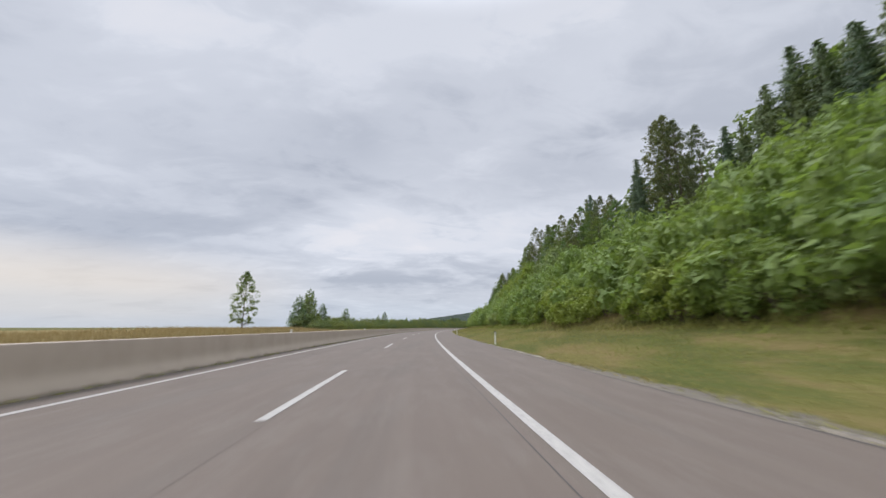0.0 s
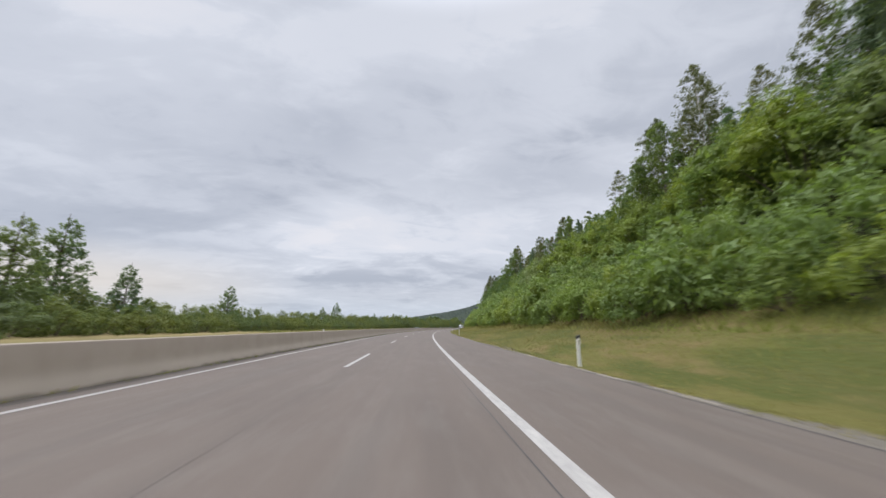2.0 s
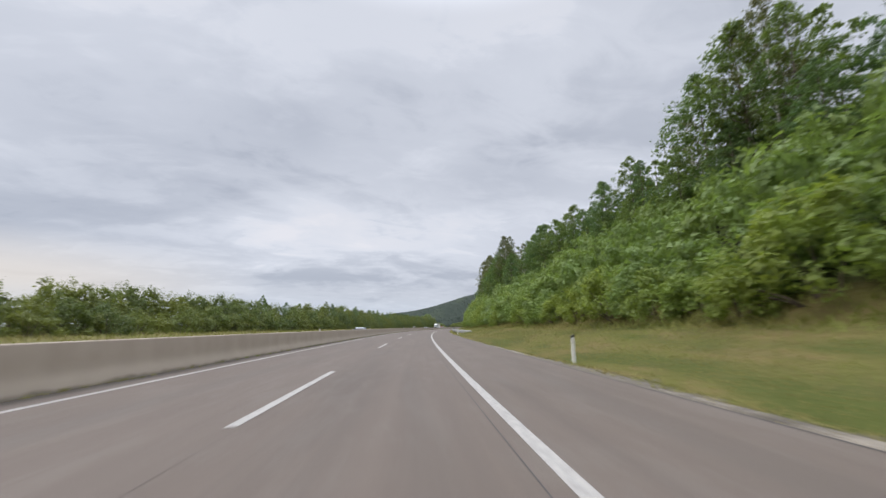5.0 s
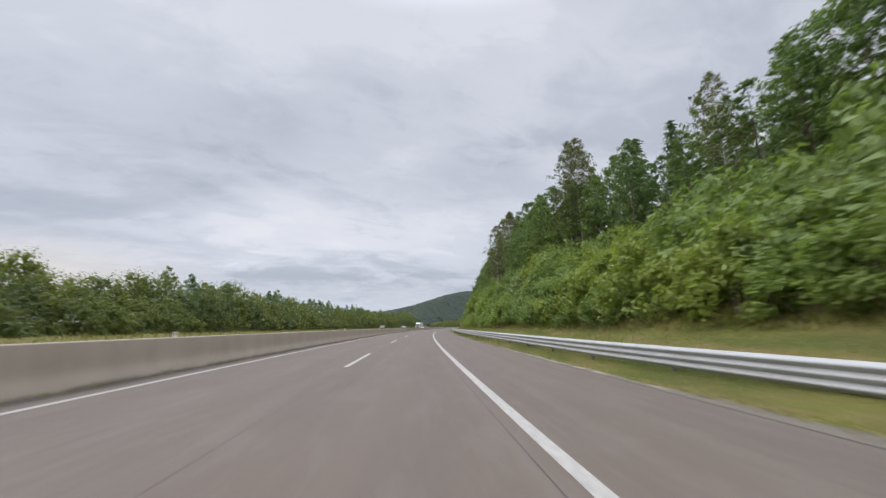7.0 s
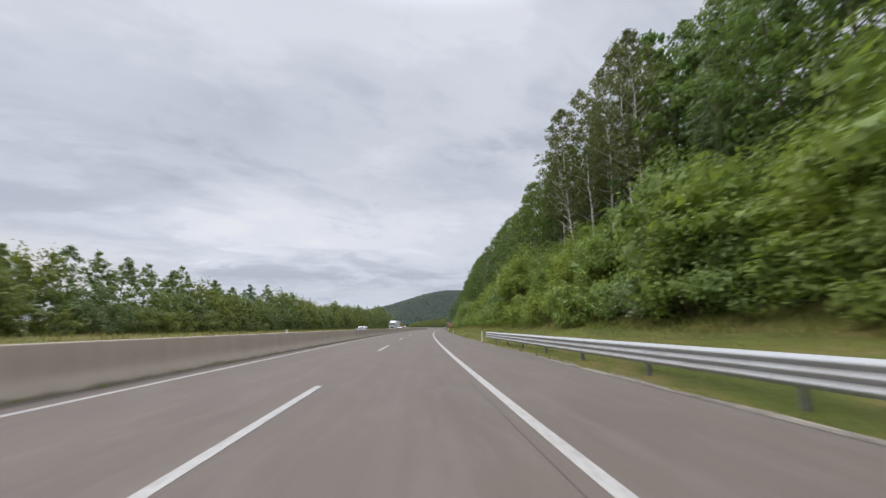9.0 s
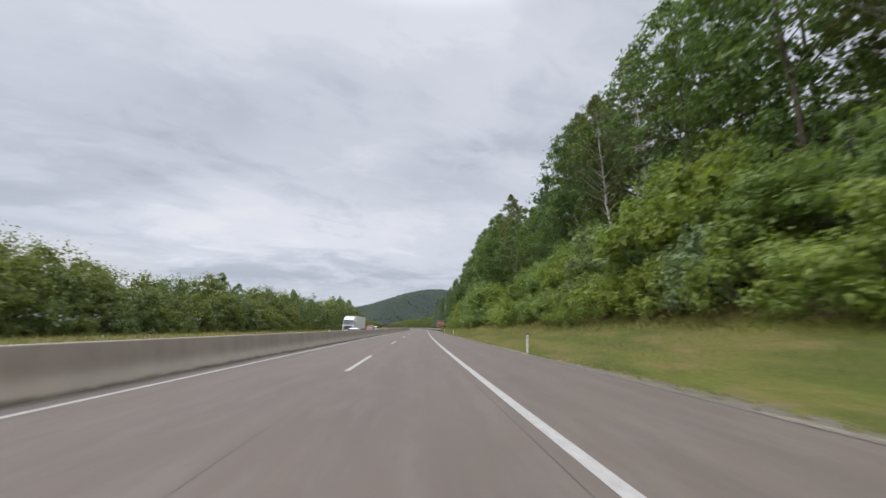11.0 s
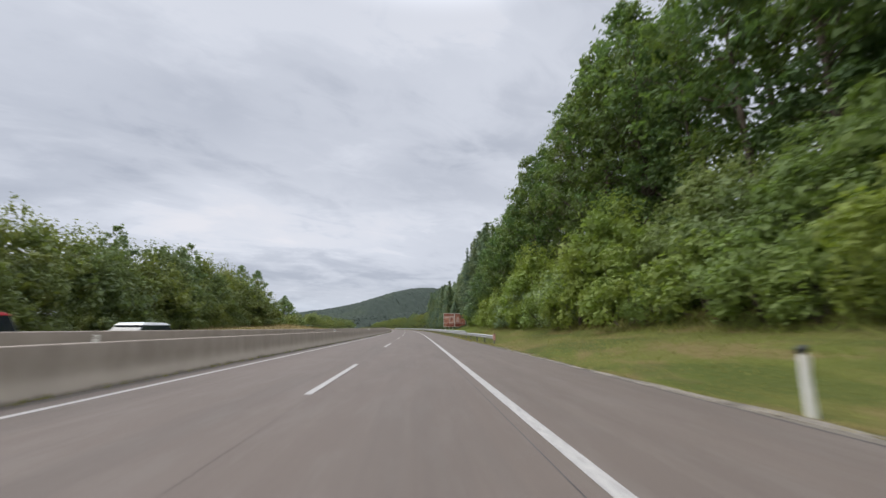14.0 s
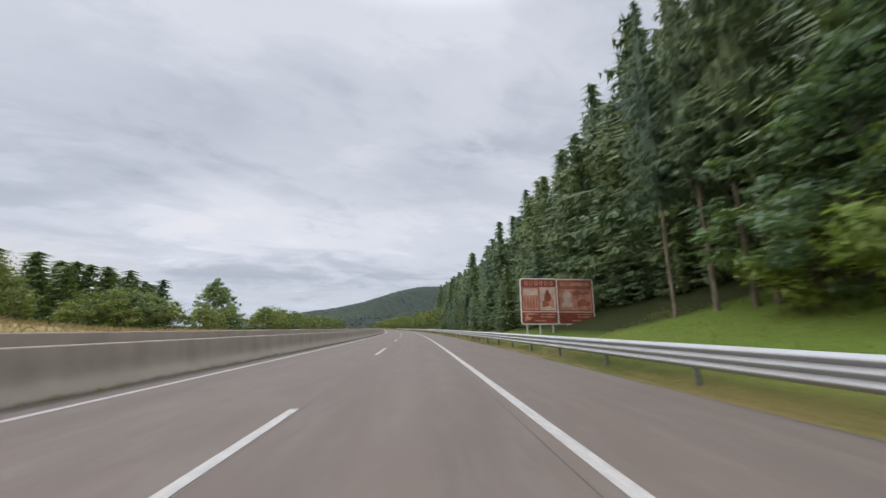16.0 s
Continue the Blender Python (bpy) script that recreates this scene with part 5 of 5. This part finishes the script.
# bushes and trees past the hedge's end
for s, u, top, wide in ((553, -47, 10.4, 1.0), (557, -51, 10.0, 1.0), (572, -49, 8.4, 1.5), (578, -50, 9.0, 1.7), (584, -51, 8.8, 1.7), (590, -50, 8.0, 1.5), (600, -47, 7.0, 1.4), (611, -46, 7.8, 1.4), (634, -44, 8.8, 1.5), (644, -46, 9.4, 1.6), (654, -45, 9.4, 1.6), (664, -42, 8.8, 1.5), (676, -40, 8.4, 1.4), (690, -38, 8.2, 1.4), (704, -36, 8.2, 1.4), (718, -34, 8, 1.4), (734, -32, 8, 1.4), (750, -30, 8.2, 1.4), (616, -34, 5.4, 1.3), (634, -31, 5.2, 1.3), (652, -28, 5.0, 1.3)):
    stands(TALL_HEDGES, rnd.randrange(3), (8.2, 8.2, 8.2), s, u, top, wide)
for s, u, top in ((617, -53, 14.0), (621.5, -54.5, 15.2), (626, -54, 13.2)):
    stands(HEDGE_TREES, rnd.randrange(3), (10, 10, 10), s, u, top, 1.3)
s = 566.0
while s < 642:
    stands(DEEP_SPRUCE, 0, (20,), s, -80 + rnd.uniform(-4, 4), rnd.uniform(14.5, 17.0), 1.9)
    s += rnd.uniform(2.2, 4.0)
# trees and bushes at the field's edge
FIELD_TREES.put(0, 63.6, -31.4, 1.08)
for s, u, size, i in ((95.0, -32.2, 1.12, 1), (92.0, -33.4, 1.0, 1), (101.0, -34.6, 1.32, 1), (106.5, -32.5, 0.88, 1), (124.3, -31.2, 0.84, 1)):
    FIELD_TREES.put(i, s, u, size)
for k in range(14):
    HEDGES.put(rnd.randrange(3), 89.5 + k * 1.5, -30.8 - min(k, 4) * 0.4 + rnd.uniform(-1.2, 1.2), rnd.uniform(0.8, 1.05))

for k in range(16):
    HEDGES.put(rnd.randrange(3), 83.0 + k * 1.7, -25.6 + rnd.uniform(-0.7, 0.5) - 0.08 * k, rnd.uniform(0.5, 0.72))
# spruces among the first birches of the slope
for s, u, top in ((43.6, 27.8, 23.4), (45.2, 28.2, 21.8), (62.6, 29.6, 25.4)):
    stands(SPRUCES, 1, HS, s, u, top)


# ---- grasses ----
def blades(name, label, n, s_range, u_range, height, mat, seed, lean=0.35, width=0.035):
    rng = np.random.default_rng(seed)
    s = rng.uniform(*s_range, n)
    u = u_range[0] + (u_range[1] - u_range[0]) * rng.uniform(0, 1, n)
    clump = np.sin(s * 1.7 + u * 2.1) + np.sin(s * 0.63 - u * 1.3)
    keep = clump > rng.uniform(-4.5, -0.6, n)
    s, u = s[keep], u[keep]
    n = len(s)
    x, y = road(s, u)
    z = ground_z(s, u) if u_range[0] > 5.3 or u_range[1] < -19 else np.zeros(n)
    p = np.column_stack([x, y, z - 0.02])
    h = height * rng.uniform(0.45, 1.25, n)
    a = rng.uniform(0, 6.283, n)
    side = np.column_stack([np.cos(a), np.sin(a), np.zeros(n)]) * (width * rng.uniform(0.6, 1.5, n))[:, None]
    tip = p + np.column_stack([rng.normal(0, lean, n) * h, rng.normal(0, lean, n) * h, h])
    v = np.stack([p - side, p + side, tip], 1).reshape(-1, 3)
    ob = new(name, mesh_of(name, v, np.arange(n * 3).reshape(n, 3), mat))
    return tagged(ob, label, "grass", kind="stuff")


blades("verge_grass", "mown yellowing grass on the verge", 120000, (4, 226), (5.6, 12.5), 0.07, GRASS_DRY, 3, 0.8, 0.016)
blades("verge_grass", "uneven half-dry green grass on the verge", 150000, (226, 527), (5.6, 12.5), 0.07, GRASS, 9, 0.8, 0.016)
blades("grass_tufts", "uneven taller tufts of grass in the verge", 40000, (4, 527), (7.2, 12.6), 0.20, GRASS, 17, 0.5, 0.012)
blades("tall_grass", "tall yellowish grass at the foot of the bank", 22000, (4, 520), (10.6, 13.2), 0.36, GRASS, 7, 0.8)
blades("field_grass", "tall straw-coloured grass at the field's edge", 18000, (10, 84), (-33, -20.5), 0.6, STRAW, 4)
blades("field_grass", "dry grass on the mound past the hedge", 9000, (495, 572), (-38, -21), 0.5, STRAW, 6)
blades("edge_weeds", "clumps of weeds overgrowing the edge of the asphalt", 16000, (0, 484), (5.36, 5.9), 0.09, GRASS_DRY, 12, 1.6, 0.03)
blades("weeds", "low weeds growing along the foot of the barrier", 5000, (0, 620), (-6.78, -6.6), 0.10, GRASS, 5, 0.6)
blades("hedge_grass", "rough grass at the foot of the hedge", 16000, (120, 510), (-26.0, -19.6), 0.40, GRASS, 8)


# ---- brown signs ----
def rounded_panel(bm, x0, x1, y0, y1, z0, z1, r):
    """Flat panel with rounded corners, standing in the x-z plane."""
    ring = []
    for cx, cz, a0 in ((x1 - r, z1 - r, 0), (x0 + r, z1 - r, 90), (x0 + r, z0 + r, 180), (x1 - r, z0 + r, 270)):
        for k in range(5):
            a = radians(a0 + 22.5 * k)
            ring.append((cx + r * math.cos(a), cz + r * math.sin(a)))
    front = [bm.verts.new((x, y0, z)) for x, z in ring]
    back = [bm.verts.new((x, y1, z)) for x, z in ring]
    bm.faces.new(front[::-1])
    bm.faces.new(back)
    n = len(ring)
    for i in range(n):
        j = (i + 1) % n
        bm.faces.new((front[i], front[j], back[j], back[i]))
    bmesh.ops.recalc_face_normals(bm, faces=bm.faces)
    return bm


def tourist_sign(label, picture):
    """Panel on posts, origin at the ground below its middle; faces the traffic (-y)."""
    ob = tagged(new("tourist_sign"), label, "sign", "brown signs behind the guardrail")
    W, H, B = 2.58, 3.12, 1.38
    border = part("border", rounded_panel(bmesh.new(), -W / 2, W / 2, -0.03, 0.03, B, B + H, 0.16), SIGN_WHITE, ob, "white border")
    panel = part("panel", rounded_panel(bmesh.new(), -W / 2 + 0.075, W / 2 - 0.075, -0.036, -0.031, B + 0.075, B + H - 0.075, 0.11), SIGN_BROWN, ob, "faded brown printed panel")
    part("lower_field", rounded_panel(bmesh.new(), -W / 2 + 0.12, W / 2 - 0.12, -0.041, -0.037, B + 0.13, B + 0.80, 0.06), SIGN_DARK, panel, "darker lower field")
    part("rule", box(bmesh.new(), -W / 2 + 0.1, W / 2 - 0.1, -0.041, -0.037, B + 0.83, B + 0.875), SIGN_WHITE, panel)

    def shape(name, mat, centre, size, wave, y, label=""):
        """Soft-edged printed shape: an outline round centre with a few waves."""
        bm = bmesh.new()
        n = 20
        ring = []
        for k in range(n):
            a = 2 * math.pi * k / n
            r = 1 + wave * math.sin(3 * a + centre[0] * 5) + wave * 0.6 * math.sin(5 * a)
            ring.append(bm.verts.new((centre[0] + size[0] * r * math.cos(a), y, centre[1] + size[1] * r * math.sin(a))))
        bm.faces.new(ring)
        bmesh.ops.recalc_face_normals(bm, faces=bm.faces)
        part(name, bm, mat, panel, label)

    if picture == "inset":
        part("header_field", rounded_panel(bmesh.new(), -W / 2 + 0.12, W / 2 - 0.12, -0.041, -0.037, B + H - 0.58, B + H - 0.14, 0.05), SIGN_DARK, panel, "darker top field")
        for i in range(6):
            x = -0.86 + i * 0.345
            part("icon", rounded_panel(bmesh.new(), x - 0.12, x + 0.12, -0.046, -0.042, B + H - 0.49, B + H - 0.23, 0.06), SIGN_PALE, panel, "worn square pictogram")
            shape("icon_mark", SIGN_DARK, (x, B + H - 0.36), (0.06, 0.07), 0.2, -0.048)
        part("picture", box(bmesh.new(), -1.12, -0.05, -0.041, -0.037, B + 0.98, B + 2.46), SIGN_PALE, panel, "faded picture of a facade")
        for i in range(5):
            part("column", box(bmesh.new(), -1.02 + 0.20 * i, -0.95 + 0.20 * i, -0.045, -0.042, B + 1.12, B + 1.75), SIGN_BROWN, panel)
        part("picture_sky", box(bmesh.new(), -1.08, -0.09, -0.045, -0.042, B + 1.95, B + 2.40), SIGN_MIST, panel, "pale washed-out sky")
        part("picture", box(bmesh.new(), 0.04, 1.14, -0.041, -0.037, B + 0.94, B + 2.50), SIGN_MIST, panel, "pale framed picture")
        shape("motif", SIGN_DARK, (0.58, B + 1.85), (0.24, 0.40), 0.14, -0.046, "dark motif")
        shape("motif", SIGN_BROWN, (0.42, B + 1.38), (0.26, 0.22), 0.2, -0.047)
        shape("motif", SIGN_PALE, (0.86, B + 1.45), (0.16, 0.34), 0.16, -0.048)
        shape("wear", SIGN_PALE, (-0.85, B + 0.42), (0.22, 0.16), 0.3, -0.045, "scuffed patch")
    else:
        part("bar", rounded_panel(bmesh.new(), -1.02, 1.02, -0.041, -0.037, B + H - 0.50, B + H - 0.26, 0.04), SIGN_PALE, panel)
        part("picture", box(bmesh.new(), -1.14, 1.14, -0.041, -0.037, B + 0.98, B + 2.42), SIGN_PALE, panel, "faded orange-brown picture")
        shape("motif", SIGN_MIST, (-0.55, B + 1.95), (0.30, 0.36), 0.12, -0.045, "pale rounded motif")
        shape("motif", SIGN_MIST, (-0.62, B + 1.38), (0.40, 0.26), 0.2, -0.046)
        shape("motif", SIGN_BROWN, (0.55, B + 1.45), (0.46, 0.24), 0.2, -0.045)
        shape("motif", SIGN_BROWN, (0.30, B + 2.12), (0.60, 0.14), 0.25, -0.047)
    for x0, x1, z in ((0.06, 1.06, 0.64), (0.06, 0.98, 0.47), (-0.34, 0.42, 0.22)):
        part("bar", box(bmesh.new(), x0, x1, -0.046, -0.042, B + z, B + z + 0.08), SIGN_PALE, panel)
    if picture == "inset":
        part("bar", box(bmesh.new(), -1.04, -0.18, -0.046, -0.042, B + 0.66, B + 0.74), SIGN_PALE, panel)
    for x in (-0.88, 0.0, 0.88) if picture == "inset" else (-0.62, 0.82):
        part("post", box(bmesh.new(), x - 0.05, x + 0.05, 0.032, 0.13, -0.4, B + H - 0.1, 0.01), SIGN_POST, ob)
    for z in (0.4, 2.3):
        part("brace", box(bmesh.new(), -W / 2 + 0.1, W / 2 - 0.1, 0.134, 0.17, B + z, B + z + 0.1), SIGN_BACK, ob)
    return ob


tourist_sign("brown roadside sign with white border and framed picture", "inset").matrix_basis = at(533.3, 8.12, 0.12, -2)
tourist_sign("brown roadside sign with white border and faded picture", "wide").matrix_basis = at(533.5, 10.74, 0.12, -2)


# ---- vehicles ----
def loft(outline, half, bevel=0.03):
    """Side outline (y, z) drawn across x; half: z -> half width."""
    bm = bmesh.new()
    right = [bm.verts.new((half(z), y, z)) for y, z in outline]
    left = [bm.verts.new((-half(z), y, z)) for y, z in outline]
    n = len(outline)
    bm.faces.new(right)
    bm.faces.new(left[::-1])
    for i in range(n):
        j = (i + 1) % n
        bm.faces.new((right[j], right[i], left[i], left[j]))
    bmesh.ops.recalc_face_normals(bm, faces=bm.faces)
    if bevel:
        bmesh.ops.bevel(bm, geom=list(bm.edges), offset=bevel, segments=2, profile=0.6, affect="EDGES")
    return bm


def wheel(parent, x, y, r, width):
    bm = bmesh.new()
    bmesh.ops.create_cone(bm, cap_ends=True, segments=24, radius1=r, radius2=r, depth=width, matrix=pose(0, 0, 0, 0, 90, 0))
    bmesh.ops.bevel(bm, geom=[e for e in bm.edges if e.calc_face_angle(0) > 1], offset=0.03, segments=2, affect="EDGES")
    w = part("wheel", bm, RUBBER, parent, "black tyre")
    w.matrix_basis = pose(x, y, r)
    bm = bmesh.new()
    bmesh.ops.create_cone(bm, cap_ends=True, segments=20, radius1=r * 0.62, radius2=r * 0.55, depth=width + 0.02, matrix=pose(0, 0, 0, 0, 90, 0))
    part("rim", bm, ALLOY, w, "grey alloy rim")


def car(name, label, paint, kind="estate"):
    """Car along y with its front towards -y (it comes towards the camera)."""
    ob = tagged(new(name), label, "car", "oncoming vehicles")
    tall = {"estate": 1.48, "van": 1.95, "hatch": 1.68, "coupe": 1.30}[kind]
    belt = 0.92 if kind != "van" else 1.12
    part("body", loft([(-2.2, 0.3), (-2.26, 0.55), (-2.15, 0.72), (-1.25, belt - 0.04), (1.9, belt), (2.2, belt - 0.05), (2.25, 0.5), (2.15, 0.28)], lambda z: 0.9 if z > 0.35 else 0.84, 0.05), paint, ob)
    rear = 2.05 if kind != "hatch" else 1.85
    part("window_band", loft([(-1.28, belt - 0.06), (-0.45, tall - 0.12), (rear - 0.35, tall - 0.12), (rear, belt - 0.06)], lambda z: 0.84 - 0.2 * max(0, (z - belt)) / (tall - belt), 0.03), DARK_GLASS, ob, "dark glass")
    part("roof", loft([(-0.62, tall - 0.16), (-0.38, tall - 0.03), (0.3, tall), (rear - 0.5, tall - 0.03), (rear - 0.28, tall - 0.15)], lambda z: 0.69 if z < tall - 0.1 else 0.62, 0.02), paint, ob)
    for x in (-0.74, 0.74):
        part("pillar", loft([(0.55, belt - 0.02), (0.55, tall - 0.12), (0.65, tall - 0.12), (0.65, belt - 0.02)], lambda z, x=x: 0.02, 0.0), paint, ob).matrix_basis = pose(x, 0, 0, 0, -15 if x > 0 else 15, 0)
        part("headlamp", box(bmesh.new(), x - 0.16, x + 0.16, -2.27, -2.1, 0.6, 0.74, 0.03), LAMP_GLASS, ob, "clear headlamp")
        part("tail_lamp", box(bmesh.new(), x - 0.13, x + 0.13, 2.12, 2.26, 0.62, 0.85, 0.03), TAIL_GLASS, ob, "red tail lamp")
        part("mirror", box(bmesh.new(), x * 1.3 - 0.08, x * 1.3 + 0.08, -0.85, -0.72, belt, belt + 0.14, 0.03), paint, ob)
    part("grille", box(bmesh.new(), -0.5, 0.5, -2.275, -2.2, 0.42, 0.6, 0.02), BLACK_PLASTIC, ob)
    for x in (-0.8, 0.8):
        for y in (-1.4, 1.35):
            wheel(ob, x, y, 0.32, 0.2)
    return ob


def truck():
    """Articulated lorry, front towards -y; origin below its front bumper."""
    ob = tagged(new("articulated_lorry"), "white articulated lorry with plain box trailer on the oncoming carriageway", "lorry", "oncoming vehicles")
    part("cab", loft([(0.02, 0.5), (-0.04, 1.2), (0.04, 1.85), (0.36, 2.85), (0.62, 3.1), (2.2, 3.15), (2.2, 0.6)], lambda z: 1.24 if z < 2.5 else 1.16, 0.13), WHITE_PAINT, ob)
    part("roof_deflector", loft([(0.5, 2.95), (0.75, 3.35), (1.25, 3.58), (2.25, 3.68), (2.25, 2.95)], lambda z: 1.14 if z < 3.2 else 1.02, 0.12), WHITE_PAINT, ob)
    # pale screen: the mirrored sky is in its colour
    part("windscreen", loft([(0.035, 1.92), (0.31, 2.74), (0.36, 2.74), (0.09, 1.92)], lambda z: 1.13, 0.0), PALE_GLASS, ob, "windscreen with the sky's reflection put into its pale colour")
    for x in (-1.0, 1.0):
        part("side_window", loft([(0.28, 2.02), (0.45, 2.66), (1.05, 2.62), (1.3, 2.3), (1.2, 2.02)], lambda z: 0.008, 0.0), DARK_GLASS, ob, "dark side window").matrix_basis = pose(x * 1.238, 0, 0)
        part("mirror", box(bmesh.new(), x * 1.33 - 0.08, x * 1.33 + 0.08, 0.12, 0.26, 2.05, 2.6, 0.05), BLACK_PLASTIC, ob)
        part("headlamp", box(bmesh.new(), x * 0.95 - 0.2, x * 0.95 + 0.2, -0.075, 0.1, 0.66, 0.9, 0.05), LAMP_GLASS, ob, "clear headlamp")
        part("step", box(bmesh.new(), x * 1.2 - 0.06, x * 1.2 + 0.06, 0.25, 0.8, 0.4, 0.75, 0.03), BLACK_PLASTIC, ob)
        part("wind_flap", box(bmesh.new(), x * 1.19 - 0.02, x * 1.19 + 0.02, 2.2, 2.68, 0.9, 3.4, 0.008), WHITE_PAINT, ob)
    for k in range(4):
        part("grille_bar", box(bmesh.new(), -1.0 + 0.06 * k, 1.0 - 0.06 * k, -0.085, 0.03, 0.95 + 0.2 * k, 1.07 + 0.2 * k, 0.015), BLACK_PLASTIC, ob, "black grille slot")
        part("grille_trim", box(bmesh.new(), -0.98 + 0.06 * k, 0.98 - 0.06 * k, -0.095, 0.03, 1.075 + 0.2 * k, 1.105 + 0.2 * k, 0.01), ALLOY, ob, "bright grille strip")
    part("bumper", box(bmesh.new(), -1.2, 1.2, -0.09, 0.3, 0.3, 0.62, 0.05), GREY_PAINT, ob)
    part("sun_visor", box(bmesh.new(), -1.12, 1.12, 0.18, 0.40, 2.76, 2.9, 0.03), BLACK_PLASTIC, ob)
    part("trailer", box(bmesh.new(), -1.27, 1.27, 2.75, 14.7, 1.12, 3.82, 0.03), TRAILER_SHEET, ob, "white trailer box")
    for x in (-1.28, 1.272):
        part("side_guard", box(bmesh.new(), x, x + 0.012, 5.5, 10.5, 0.5, 1.05), GREY_PAINT, ob)
    part("chassis", box(bmesh.new(), -0.45, 0.45, 1.0, 15.0, 0.75, 1.11), BLACK_PLASTIC, ob)
    for y in (1.3, 4.4, 10.9, 12.2, 13.5):
        for x in (-1.05, 1.05):
            wheel(ob, x, y, 0.5, 0.34)
    return ob


truck().matrix_basis = at(433.6, -15.6, -0.15)
car("grey_car", "low pale-grey car on the oncoming carriageway", SILVER_PAINT, "coupe").matrix_basis = at(224.4, -10.4, -0.15)
car("white_car", "white estate car on the oncoming carriageway", WHITE_PAINT, "estate").matrix_basis = at(358.0, -11.2, -0.15)
car("white_car", "low white car passing close behind the barrier", WHITE_PAINT, "coupe").matrix_basis = at(412.0, -10.2, -0.15)
car("red_van", "red van with dark side windows on the oncoming carriageway", RED_PAINT, "van").matrix_basis = at(460.0, -14.8, -0.15)
car("white_car", "white hatchback following the red van", WHITE_PAINT, "hatch").matrix_basis = at(468.6, -14.8, -0.15)


# ---- far hills ----
def wooded_hill(name, label, s, bearing, distance, peaks, wide, deep, seed, crown=6.0):
    """Ridge seen from the place s on the road; peaks: (offset, height, spread) along it."""
    rng = np.random.default_rng(seed)
    x0, y0 = road(s, 0)
    a = radians(bearing)
    cx, cy = float(x0) + distance * math.sin(a), float(y0) + distance * math.cos(a)
    along = np.linspace(-wide, wide, 320)
    back = np.linspace(-deep, deep, 40)
    A, B = np.meshgrid(along, back, indexing="ij")
    H = sum(h * np.exp(-(((A - o) / w) ** 2)) for o, h, w in peaks) * np.cos(np.pi / 2 * B / deep) ** 1.2
    lump = rng.uniform(0, 1, A.shape)
    H = H + lump * crown * np.clip(H / 20, 0, 1) - 14
    X = cx + A * math.cos(a) + B * math.sin(a) + rng.uniform(-4, 4, A.shape)
    Y = cy - A * math.sin(a) + B * math.cos(a) + rng.uniform(-4, 4, A.shape)
    v = np.stack([X, Y, H], -1).reshape(-1, 3)
    ob = new(name, mesh_of(name, v, grid_faces(len(along), len(back))[:, ::-1], FAR_WOOD))
    return tagged(ob, label, "hill", kind="structure")


wooded_hill("backdrop_hill", "long wooded hill closing the view ahead", 401, 20.5, 1900, [(0, 165, 330), (-520, 75, 380), (500, 130, 420)], 1500, 420, 21)
wooded_hill("backdrop_hill", "low wooded ridge in front of the hill", 401, 17.0, 1100, [(-120, 38, 260), (180, 48, 200)], 520, 150, 22, 4.0)
